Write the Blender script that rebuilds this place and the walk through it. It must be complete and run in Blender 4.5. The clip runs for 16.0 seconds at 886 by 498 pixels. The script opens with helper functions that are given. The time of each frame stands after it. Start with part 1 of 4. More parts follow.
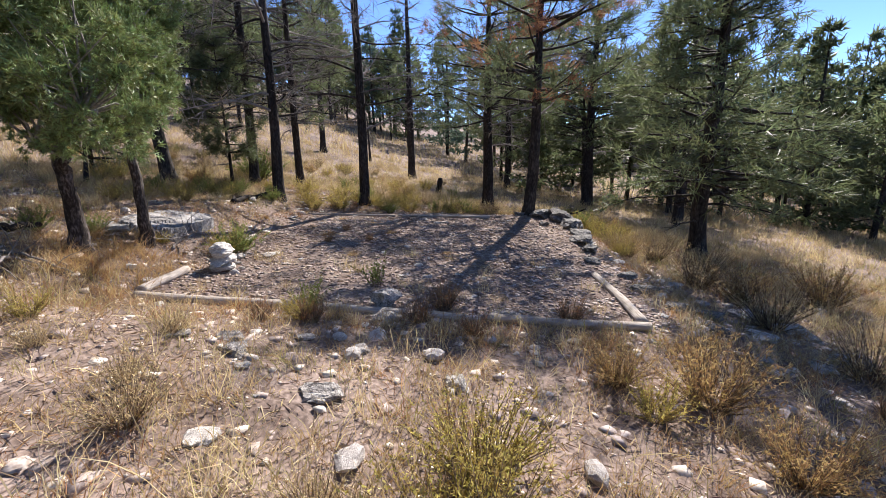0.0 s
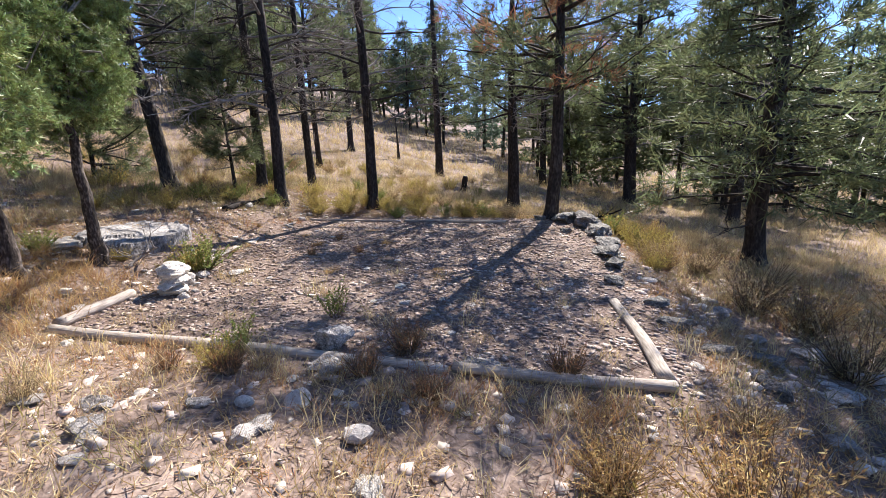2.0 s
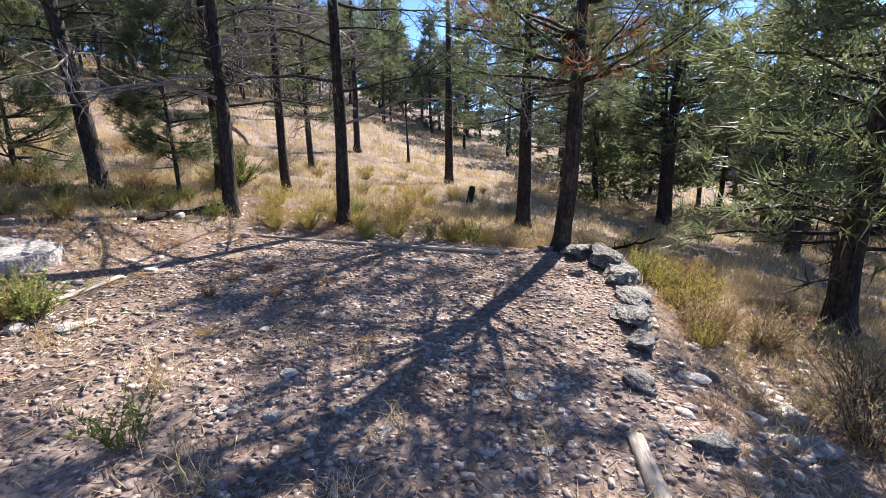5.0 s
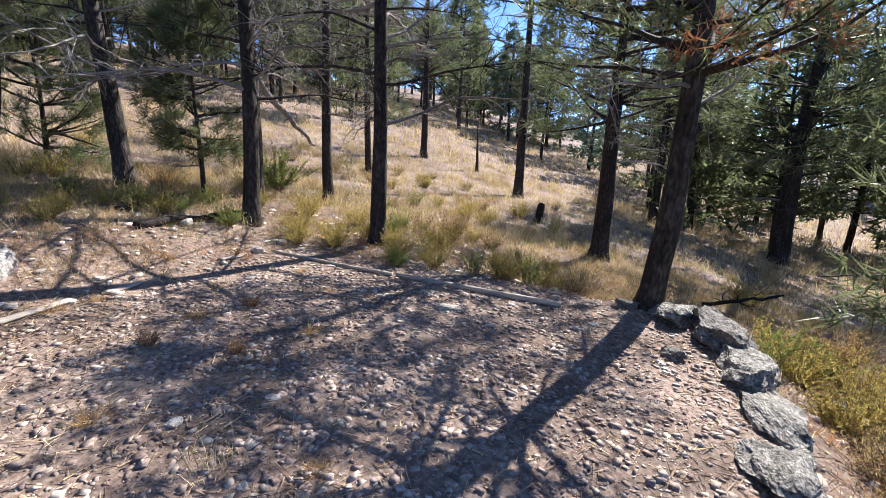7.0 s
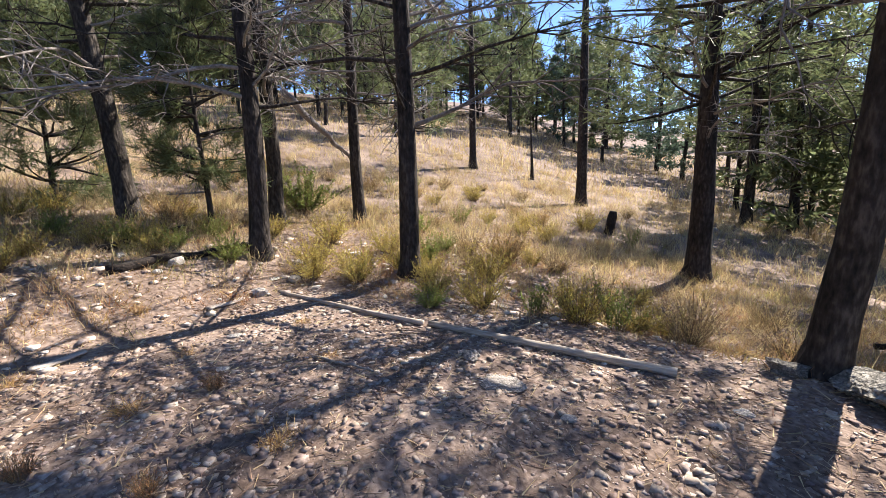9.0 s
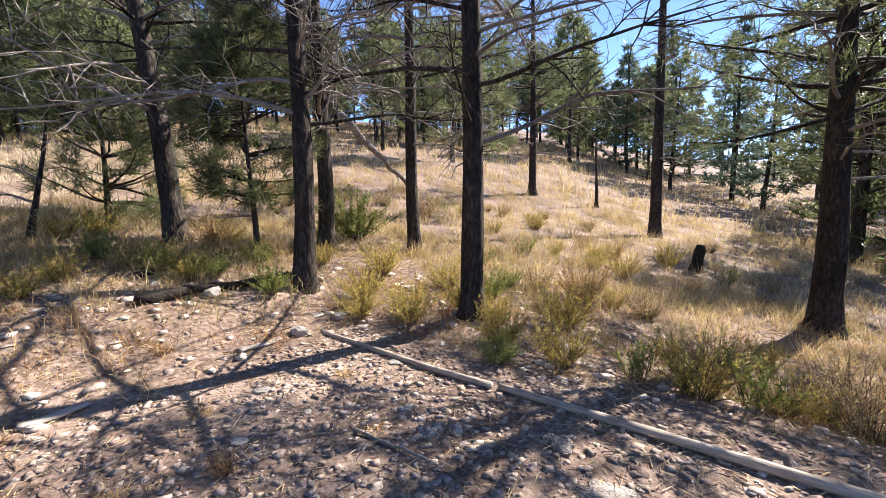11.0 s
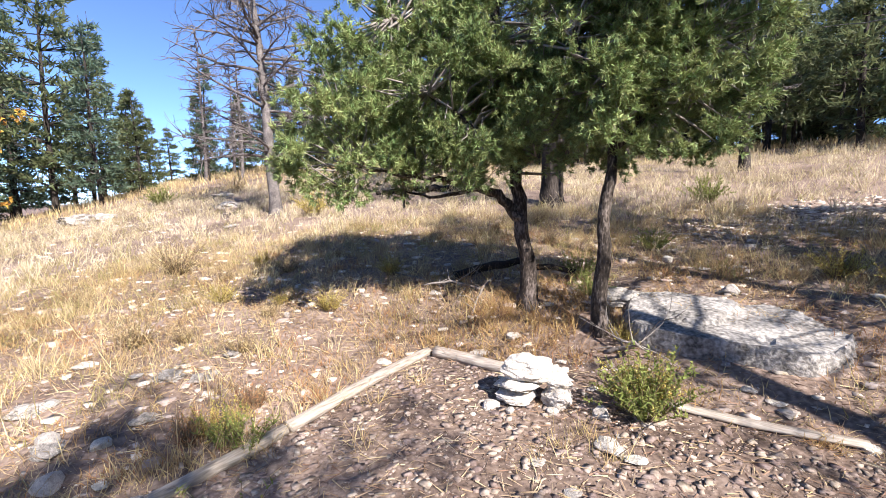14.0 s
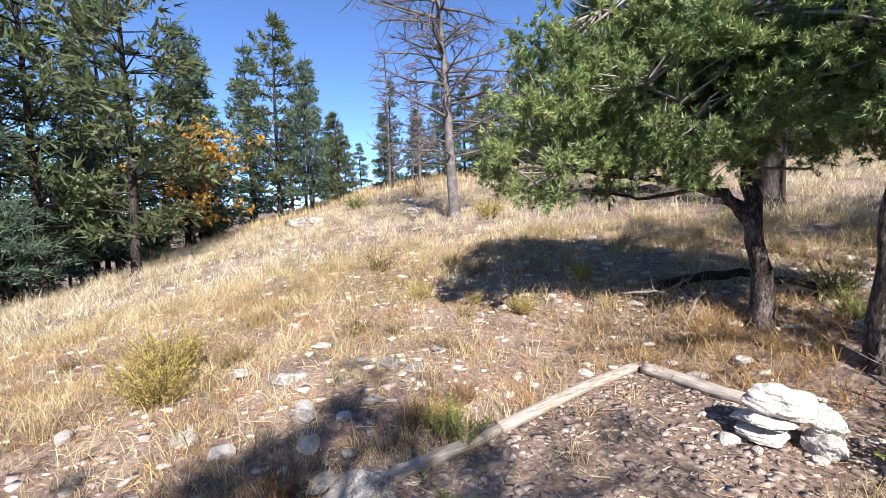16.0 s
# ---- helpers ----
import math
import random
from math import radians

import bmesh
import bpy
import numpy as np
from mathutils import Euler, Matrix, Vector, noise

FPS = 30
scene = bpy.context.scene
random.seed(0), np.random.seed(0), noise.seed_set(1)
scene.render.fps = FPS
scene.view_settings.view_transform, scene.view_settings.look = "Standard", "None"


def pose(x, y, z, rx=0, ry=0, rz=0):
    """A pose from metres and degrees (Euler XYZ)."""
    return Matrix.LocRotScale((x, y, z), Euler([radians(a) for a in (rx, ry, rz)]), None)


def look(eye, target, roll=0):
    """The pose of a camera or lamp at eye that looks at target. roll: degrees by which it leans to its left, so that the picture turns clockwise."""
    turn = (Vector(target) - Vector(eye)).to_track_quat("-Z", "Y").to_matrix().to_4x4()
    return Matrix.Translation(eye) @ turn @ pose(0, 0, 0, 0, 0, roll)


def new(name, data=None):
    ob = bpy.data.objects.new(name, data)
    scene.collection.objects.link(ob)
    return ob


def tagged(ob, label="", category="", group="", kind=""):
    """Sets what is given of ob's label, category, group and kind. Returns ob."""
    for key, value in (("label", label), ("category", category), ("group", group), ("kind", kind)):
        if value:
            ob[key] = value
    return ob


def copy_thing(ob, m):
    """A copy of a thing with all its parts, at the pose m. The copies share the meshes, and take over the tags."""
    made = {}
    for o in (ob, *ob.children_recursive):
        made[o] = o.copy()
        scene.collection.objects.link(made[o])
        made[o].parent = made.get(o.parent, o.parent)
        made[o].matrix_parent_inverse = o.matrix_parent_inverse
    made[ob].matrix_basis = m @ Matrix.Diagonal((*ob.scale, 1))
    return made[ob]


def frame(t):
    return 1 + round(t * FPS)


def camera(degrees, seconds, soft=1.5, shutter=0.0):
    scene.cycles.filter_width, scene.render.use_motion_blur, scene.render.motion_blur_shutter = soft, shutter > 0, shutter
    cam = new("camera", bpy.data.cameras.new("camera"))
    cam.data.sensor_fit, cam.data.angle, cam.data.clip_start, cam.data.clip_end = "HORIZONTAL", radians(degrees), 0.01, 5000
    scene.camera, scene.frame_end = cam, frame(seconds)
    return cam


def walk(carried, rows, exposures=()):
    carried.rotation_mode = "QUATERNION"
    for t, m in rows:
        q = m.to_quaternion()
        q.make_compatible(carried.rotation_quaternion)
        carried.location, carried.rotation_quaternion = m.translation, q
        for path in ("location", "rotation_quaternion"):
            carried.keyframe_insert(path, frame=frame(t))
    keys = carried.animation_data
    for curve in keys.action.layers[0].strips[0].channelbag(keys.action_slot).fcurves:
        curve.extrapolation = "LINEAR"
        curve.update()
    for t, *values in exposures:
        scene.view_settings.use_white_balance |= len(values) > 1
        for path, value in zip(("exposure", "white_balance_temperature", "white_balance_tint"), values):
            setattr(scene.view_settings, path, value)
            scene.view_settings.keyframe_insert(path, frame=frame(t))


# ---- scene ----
cam = camera(89.66, 16.0, soft=0.65, shutter=0.0)
EXPO = [(0.0, 1.2, 6150, 15), (1.5, 1.4, 6150, 15), (4.0, 1.65, 6200, 15), (7.0, 1.6, 6050, 13), (8.5, 1.65, 6450, 13), (11.0, 1.75, 6600, 15),
        (12.5, 1.72, 6700, 16), (14.0, 1.45, 6200, 15), (16.0, 1.28, 6000, 13)]
PATH = [
    (0.0, 0.019, 0.012, 1.515, -13.44, 1.00, 40.53),
    (0.5, -0.031, 0.302, 1.499, -13.19, 1.22, 41.55),
    (1.0, -0.074, 0.526, 1.531, -13.44, 1.93, 45.26),
    (1.5, -0.064, 0.820, 1.519, -13.72, 2.25, 46.03),
    (2.0, -0.122, 1.073, 1.523, -13.86, 2.50, 46.06),
    (2.5, -0.275, 1.310, 1.523, -14.00, 2.71, 44.17),
    (3.0, -0.409, 1.513, 1.516, -13.57, 2.93, 45.42),
    (3.5, -0.494, 1.765, 1.498, -12.88, 1.55, 48.56),
    (4.0, -0.580, 2.084, 1.502, -13.23, 0.78, 49.13),
    (6.5, -1.656, 3.655, 1.495, -12.80, -1.40, 56.32),
    (7.0, -1.862, 3.862, 1.523, -12.62, -2.05, 59.78),
    (7.5, -2.156, 4.029, 1.506, -12.14, -1.06, 61.02),
    (8.0, -2.436, 4.234, 1.487, -11.55, 2.41, 66.07),
    (8.5, -2.705, 4.488, 1.448, -11.04, 1.98, 66.36),
    (11.0, -3.667, 4.732, 1.397, -7.42, 1.35, 73.14),
    (11.5, -3.743, 4.572, 1.441, -7.69, 1.27, 90.76),
    (12.0, -3.863, 4.539, 1.468, -7.11, 2.79, 109.62),
    (12.5, -3.838, 4.528, 1.476, -6.51, 2.67, 122.97),
    (13.0, -3.705, 4.501, 1.452, -6.32, 2.11, 136.55),
    (13.5, -3.668, 4.472, 1.483, -6.31, 1.92, 153.69),
    (14.0, -3.621, 4.454, 1.490, -6.44, 0.60, 163.90),
    (14.5, -3.525, 4.388, 1.499, -6.47, 0.63, 166.99),
    (15.0, -3.413, 4.375, 1.503, -6.15, 0.88, 170.19),
    (15.5, -3.357, 4.336, 1.497, -5.58, 0.99, 178.27),
    (16.0, -3.307, 4.358, 1.488, -5.62, 1.28, 184.22),
]
walk(cam, [(t, pose(x, y, z, 90 + pitch, roll, yaw)) for t, x, y, z, pitch, roll, yaw in PATH], exposures=EXPO)

# ---- light ----
SUN_EL, SUN_AZ = 41.0, 18.6  # elevation, and turn from +y towards -x
world = bpy.data.worlds.new("sky")
scene.world = world
world.use_nodes = True
wn = world.node_tree.nodes
sky = wn.new("ShaderNodeTexSky")
sky.sky_type, sky.sun_disc = "NISHITA", False
sky.sun_elevation, sky.sun_rotation = radians(SUN_EL), radians(-SUN_AZ)
sky.altitude, sky.dust_density, sky.air_density, sky.ozone_density = 5000, 0.02, 0.75, 4.5
wn["Background"].inputs["Strength"].default_value = 0.13
world.node_tree.links.new(sky.outputs["Color"], wn["Background"].inputs["Color"])
sun = new("sun", bpy.data.lights.new("sun", "SUN"))
sun.data.energy, sun.data.angle, sun.data.color = 4.6, radians(0.53), (1.0, 0.925, 0.815)
se, sa = radians(SUN_EL), radians(SUN_AZ)
SUN_DIR = Vector((-math.sin(sa) * math.cos(se), math.cos(sa) * math.cos(se), math.sin(se)))
sun.matrix_world = look(SUN_DIR * 50, (0, 0, 0))

rng = np.random.default_rng(7)


# ---- materials ----
def material(name, colours, scale=4.0, fine=60.0, rough=0.9, bump=0.3, dist=0.01, vary=0.25, island=False, leaf=0.0, stretch=(1, 1, 1), spec=0.2):
    """Noise of two sizes between the colours, a relief, and a change from piece to piece."""
    m = bpy.data.materials.new(name)
    m.use_nodes = True
    nt = m.node_tree
    n, l = nt.nodes, nt.links
    bsdf, out = n["Principled BSDF"], n["Material Output"]
    co = n.new("ShaderNodeTexCoord")
    mp = n.new("ShaderNodeMapping")
    mp.inputs["Scale"].default_value = stretch
    l.new(co.outputs["Object"], mp.inputs["Vector"])
    big, small = n.new("ShaderNodeTexNoise"), n.new("ShaderNodeTexNoise")
    for t, sc in ((big, scale), (small, fine)):
        t.inputs["Scale"].default_value, t.inputs["Detail"].default_value = sc, 5
        l.new(mp.outputs["Vector"], t.inputs["Vector"])
    mix = n.new("ShaderNodeMath")
    mix.operation = "MULTIPLY_ADD"
    mix.inputs[1].default_value = 0.55
    l.new(small.outputs["Fac"], mix.inputs[0])
    half = n.new("ShaderNodeMath")
    half.operation = "MULTIPLY"
    half.inputs[1].default_value = 0.45
    l.new(big.outputs["Fac"], half.inputs[0])
    l.new(half.outputs[0], mix.inputs[2])
    ramp = n.new("ShaderNodeValToRGB")
    cr = ramp.color_ramp
    k = len(colours)
    cr.elements[0].position, cr.elements[1].position = 0.34, 0.66
    cr.elements[0].color, cr.elements[1].color = (*colours[0], 1), (*colours[-1], 1)
    for i in range(1, k - 1):
        cr.elements.new(0.34 + 0.32 * i / (k - 1)).color = (*colours[i], 1)
    l.new(mix.outputs[0], ramp.inputs["Fac"])
    hsv = n.new("ShaderNodeHueSaturation")
    l.new(ramp.outputs["Color"], hsv.inputs["Color"])
    if island:
        rnd = n.new("ShaderNodeNewGeometry").outputs["Random Per Island"]
    else:
        rnd = n.new("ShaderNodeObjectInfo").outputs["Random"]
    for low, high, sock, add in ((1 - vary, 1 + vary, "Value", 0), (0.5 - vary * 0.07, 0.5 + vary * 0.07, "Hue", 1)):
        mr = n.new("ShaderNodeMapRange")
        mr.inputs["To Min"].default_value, mr.inputs["To Max"].default_value = low, high
        l.new(rnd, mr.inputs["Value"])
        l.new(mr.outputs["Result"], hsv.inputs[sock])
    l.new(hsv.outputs["Color"], bsdf.inputs["Base Color"])
    bsdf.inputs["Roughness"].default_value = rough
    bsdf.inputs["Specular IOR Level"].default_value = spec
    if bump:
        b = n.new("ShaderNodeBump")
        b.inputs["Strength"].default_value, b.inputs["Distance"].default_value = bump, dist
        l.new(mix.outputs[0], b.inputs["Height"])
        l.new(b.outputs["Normal"], bsdf.inputs["Normal"])
    if leaf:
        tr = n.new("ShaderNodeBsdfTranslucent")
        l.new(hsv.outputs["Color"], tr.inputs["Color"])
        ms = n.new("ShaderNodeMixShader")
        ms.inputs["Fac"].default_value = leaf
        l.new(bsdf.outputs[0], ms.inputs[1])
        l.new(tr.outputs[0], ms.inputs[2])
        l.new(ms.outputs[0], out.inputs["Surface"])
    return m


SOIL = material("soil", [(0.075, 0.052, 0.041), (0.20, 0.146, 0.115), (0.38, 0.295, 0.24)], 1.3, 30, bump=0.8, dist=0.02, vary=0)
LIME = material("limestone", [(0.10, 0.092, 0.082), (0.40, 0.365, 0.325), (0.66, 0.62, 0.56)], 6, 30, bump=1.0, dist=0.03, vary=0.18)
WHITELIME = material("white_limestone", [(0.30, 0.27, 0.235), (0.56, 0.515, 0.455), (0.76, 0.72, 0.655)], 6, 34, bump=0.9, dist=0.02, vary=0.18)
LICHEN = material("lichened_limestone", [(0.05, 0.05, 0.044), (0.20, 0.188, 0.168), (0.46, 0.435, 0.39)], 8, 26, bump=1.0, dist=0.04, vary=0.2)
# slab limestone, darkened with stronger mottling to stand in for tree shadows on it
SLAB = material("shadow_mottled_slab", [(0.07, 0.066, 0.06), (0.28, 0.263, 0.243), (0.55, 0.52, 0.48)], 4, 32, bump=0.9, dist=0.03, vary=0)
PALECHIP = material("pale_limestone_chips", [(0.28, 0.22, 0.175), (0.52, 0.44, 0.375), (0.72, 0.64, 0.56)], 3, 40, bump=0.4, dist=0.004, vary=0.35, island=True)
CHIP = material("limestone_chips", [(0.16, 0.118, 0.096), (0.31, 0.245, 0.208), (0.52, 0.445, 0.39)], 3, 40, bump=0.4, dist=0.004, vary=0.35, island=True)
BARK = material("pine_bark", [(0.010, 0.009, 0.008), (0.04, 0.033, 0.028), (0.105, 0.088, 0.077)], 7, 38, bump=1.0, dist=0.035, vary=0.15, stretch=(1, 1, 0.35))
JBARK = material("juniper_bark", [(0.015, 0.012, 0.010), (0.055, 0.044, 0.036), (0.24, 0.20, 0.175)], 9, 60, bump=1.0, dist=0.02, vary=0.1, stretch=(1, 1, 0.4))
DEADWOOD = material("dead_wood", [(0.11, 0.095, 0.085), (0.22, 0.195, 0.175), (0.36, 0.33, 0.30)], 6, 50, bump=0.5, dist=0.006, vary=0.2)
SNAG = material("snag_wood", [(0.045, 0.041, 0.039), (0.125, 0.109, 0.103), (0.27, 0.24, 0.228)], 6, 50, bump=0.6, dist=0.01, vary=0.15)
TIMBER = material("weathered_timber", [(0.20, 0.165, 0.13), (0.40, 0.345, 0.285), (0.55, 0.50, 0.43)], 3, 42, bump=0.7, dist=0.012, vary=0.12, stretch=(0.25, 2, 2))
CHAR = material("charred_wood", [(0.008, 0.007, 0.006), (0.03, 0.024, 0.02), (0.07, 0.055, 0.045)], 8, 50, bump=1.0, dist=0.02, vary=0.1)
GOLDGRASS = material("golden_brown_grass", [(0.30, 0.18, 0.08), (0.47, 0.31, 0.145), (0.60, 0.44, 0.235)], 1.4, 5, bump=0, vary=0.3, island=True, leaf=0.35)
STRAW = material("dry_grass", [(0.33, 0.235, 0.105), (0.59, 0.455, 0.25), (0.78, 0.66, 0.42)], 1.3, 4, bump=0, vary=0.32, island=True, leaf=0.35)
PALESTRAW = material("bleached_grass", [(0.36, 0.28, 0.165), (0.61, 0.51, 0.345), (0.79, 0.70, 0.52)], 1.3, 4, bump=0, vary=0.3, island=True, leaf=0.3)
GREENGRASS = material("faded_green_grass", [(0.20, 0.19, 0.07), (0.34, 0.30, 0.12), (0.45, 0.37, 0.18)], 0.6, 3, bump=0, vary=0.3, island=True, leaf=0.35)
RUSTGRASS = material("rust_red_grass", [(0.33, 0.15, 0.07), (0.46, 0.25, 0.12), (0.56, 0.37, 0.19)], 2, 6, bump=0, vary=0.3, island=True, leaf=0.35)
LITTER = material("needle_litter", [(0.22, 0.14, 0.085), (0.38, 0.27, 0.17), (0.52, 0.42, 0.30)], 1, 5, bump=0, vary=0.4, island=True)
NEEDLE = material("pine_needles", [(0.08, 0.095, 0.045), (0.14, 0.165, 0.075), (0.205, 0.225, 0.11)], 0.8, 4, bump=0, vary=0.4, island=True, leaf=0.5, rough=0.5, spec=0.3)
BLUENEEDLE = material("blue_green_needles", [(0.06, 0.095, 0.065), (0.11, 0.16, 0.105), (0.155, 0.21, 0.135)], 0.8, 4, bump=0, vary=0.4, island=True, leaf=0.4, rough=0.5, spec=0.3)
RUSTNEEDLE = material("dead_needles", [(0.24, 0.10, 0.055), (0.36, 0.17, 0.09), (0.42, 0.24, 0.14)], 0.8, 4, bump=0, vary=0.3, island=True, leaf=0.3)
JUNIPER = material("juniper_leaves", [(0.10, 0.142, 0.05), (0.22, 0.275, 0.10), (0.38, 0.415, 0.165)], 2.2, 8, bump=0, vary=0.5, island=True, leaf=0.18, rough=0.5, spec=0.3)
OAK = material("autumn_oak_leaves", [(0.46, 0.23, 0.05), (0.60, 0.38, 0.09), (0.46, 0.40, 0.12)], 0.7, 3, bump=0, vary=0.3, island=True, leaf=0.4)
YELLOWBUSH = material("yellow_green_leaves", [(0.31, 0.26, 0.07), (0.50, 0.40, 0.12), (0.63, 0.50, 0.18)], 3, 9, bump=0, vary=0.35, island=True, leaf=0.35)
GREENBUSH = material("green_leaves", [(0.14, 0.18, 0.05), (0.25, 0.28, 0.08), (0.36, 0.36, 0.12)], 3, 9, bump=0, vary=0.35, island=True, leaf=0.35)
GOLDENBUSH = material("golden_dry_leaves", [(0.34, 0.21, 0.085), (0.50, 0.34, 0.15), (0.62, 0.47, 0.25)], 3, 9, bump=0, vary=0.35, island=True, leaf=0.35)
STEM = material("brown_stems", [(0.10, 0.07, 0.045), (0.20, 0.145, 0.09), (0.30, 0.23, 0.15)], 5, 30, bump=0, vary=0.25, island=True)


# ---- helpers of this scene ----
def mesh_of(name, V, F, mat, smooth=False):
    V, F = np.asarray(V, np.float32), np.asarray(F, np.int32)
    me = bpy.data.meshes.new(name)
    k = F.shape[1]
    me.vertices.add(len(V))
    me.vertices.foreach_set("co", V.ravel())
    me.loops.add(F.size)
    me.loops.foreach_set("vertex_index", F.ravel())
    me.polygons.add(len(F))
    me.polygons.foreach_set("loop_start", np.arange(0, F.size, k, dtype=np.int32))
    me.update(calc_edges=True)
    me.materials.append(mat)
    if smooth:
        me.polygons.foreach_set("use_smooth", np.ones(len(F), bool))
    return me


def part(name, me, parent, label=""):
    ob = new(name, me)
    ob.parent = parent
    if name in ("limbs", "twigs", "stems", "leaves"):
        tagged(ob, kind="stuff")
    return tagged(ob, label) if label else ob


class Soup:
    """Gathers triangles."""

    def __init__(self):
        self.V, self.F, self.n = [], [], 0

    def add(self, V, F):
        self.V.append(np.asarray(V, float))
        self.F.append(np.asarray(F, int) + self.n)
        self.n += len(V)

    def mesh(self, name, mat, smooth=False):
        return mesh_of(name, np.concatenate(self.V), np.concatenate(self.F), mat, smooth)


def unit(a):
    return a / np.maximum(np.linalg.norm(a, axis=-1, keepdims=True), 1e-9)


def blades(base, way, length, width, g, bend=0.0, two=False):
    """Thin leaves: one triangle each, or bent ones of three."""
    base, way = np.asarray(base, float), unit(np.asarray(way, float))
    N = len(base)
    length, width = np.broadcast_to(length, N)[:, None], np.broadcast_to(width, N)[:, None]
    side = unit(np.cross(way, g.normal(size=(N, 3))))
    if not two:
        V = np.stack([base - side * width / 2, base + side * width / 2, base + way * length], 1)
        return V.reshape(-1, 3), np.arange(3 * N).reshape(-1, 3)
    lean = np.concatenate([g.normal(size=(N, 2)), -np.abs(g.normal(size=(N, 1))) * 0.6], 1) * bend * length
    mid = base + way * length * 0.55 + lean * 0.25
    tip = base + way * length + lean
    V = np.stack([base - side * width / 2, base + side * width / 2, mid - side * width * 0.4, mid + side * width * 0.4, tip], 1)
    i = np.arange(N)[:, None] * 5
    return V.reshape(-1, 3), np.concatenate([i + [0, 1, 3], i + [0, 3, 2], i + [2, 3, 4]])


def tube(P, r, sides=6, rough=0.0, g=None, cap=False):
    """A limb along the points P with the radii r, in triangles."""
    P, r = np.asarray(P, float), np.asarray(r, float)
    d = unit(np.gradient(P, axis=0))
    ref = np.array([0.0, 0.0, 1.0]) if abs(d[0, 2]) < 0.8 else np.array([1.0, 0.0, 0.0])
    a = unit(np.cross(d, ref))
    b = np.cross(d, a)
    t = np.linspace(0, 2 * np.pi, sides, endpoint=False)
    rr = r[:, None] * (1 + (g.uniform(-rough, rough, (len(P), sides)) if rough else 0))
    V = P[:, None] + rr[..., None] * (np.cos(t)[None, :, None] * a[:, None] + np.sin(t)[None, :, None] * b[:, None])
    n, s = len(P), sides
    i, j = np.meshgrid(np.arange(n - 1), np.arange(s), indexing="ij")
    q = np.stack([i * s + j, i * s + (j + 1) % s, (i + 1) * s + (j + 1) % s, (i + 1) * s + j], -1).reshape(-1, 4)
    F = np.concatenate([q[:, [0, 1, 2]], q[:, [0, 2, 3]]])
    V = V.reshape(-1, 3)
    if cap:
        V = np.concatenate([V, P[:1], P[-1:]])
        k = np.arange(s)
        F = np.concatenate([F, np.stack([np.full(s, n * s), (k + 1) % s, k], 1), np.stack([np.full(s, n * s + 1), (n - 1) * s + k, (n - 1) * s + (k + 1) % s], 1)])
    return V, F


# ---- the lie of the land ----
PAD_W = np.array([-4.46, 1.08])   # the pad's corner by the cairn
PAD_U, PAD_V = np.array([0.795, 0.607]), np.array([-0.607, 0.795])
PAD_LEN, PAD_DEEP = 4.43, 4.9
COEF = [0.102365, -0.125998, -0.103145, -0.004348, 0.003175, 0.001527, -0.00042, 0.000347, 0.000171, -0.000179]


def pad_pq(x, y):
    dx, dy = np.asarray(x, float) - PAD_W[0], np.asarray(y, float) - PAD_W[1]
    return PAD_U[0] * dx + PAD_U[1] * dy, PAD_V[0] * dx + PAD_V[1] * dy


def pad_gap(x, y):
    p, q = pad_pq(x, y)
    return np.hypot(np.maximum(np.maximum(-p, p - 4.5), 0), np.maximum(np.maximum(-q, q - 5.0), 0))


def height(x, y):
    """A hillside that falls to +x and +y, with the levelled pad let into it."""
    x, y = np.asarray(x, float), np.asarray(y, float)
    a, b = 20 * np.tanh(x / 20), 20 * np.tanh(y / 20)
    slope = sum(c * v for c, v in zip(COEF, (1, a, b, a * a, a * b, b * b, a ** 3, a * a * b, a * b * b, b ** 3)))
    d, turn = np.hypot(x + 3.5, y - 4.5), np.degrees(np.arctan2(-(x + 3.5), y - 4.5))
    side = np.clip(1 - (np.abs(turn - 82) - 14) / 32, 0, 1)
    slope = slope + 0.115 * np.clip(d - 13, 0, 70) * side * side * (3 - 2 * side) + 0.05 * np.clip(d - 30, 0, 90)
    p, q = pad_pq(x, y)
    pc, qc = np.clip(p, -1, 5.4), np.clip(q, -1, 5.8)
    flat = 0.24 - 0.062 * pc - 0.008 * qc + 0.008 * pc * qc
    w = np.clip(1 - pad_gap(x, y) / 1.2, 0, 1)
    w = w * w * (3 - 2 * w)
    return slope * (1 - w) + flat * w


def waves(x, y, s, seed):
    g = np.random.default_rng(seed)
    z = 0
    for k in range(7):
        a, f, ph = g.uniform(0, 6.28), g.uniform(0.6, 1.6) / s, g.uniform(0, 6.28)
        z = z + np.sin((x * np.cos(a) + y * np.sin(a)) * f * 6.28 + ph)
    return z / 7


def bumps(x, y):
    away = np.clip(pad_gap(x, y) / 1.5, 0.25, 1)
    return (0.05 * waves(x, y, 1.7, 3) + 0.022 * waves(x, y, 0.5, 4)) * away + 0.006 * waves(x, y, 0.17, 5)


def surface(x, y):
    return height(x, y) + bumps(x, y)


def axis(lo, hi, step):
    core = list(np.arange(lo, hi, step))
    up, d = [], step
    while (up[-1] if up else hi) < 900:
        d *= 1.13
        up.append((up[-1] if up else hi) + d)
    down, d = [], step
    while (down[-1] if down else lo) > -900:
        d *= 1.13
        down.append((down[-1] if down else lo) - d)
    return np.array(down[::-1] + core + up)


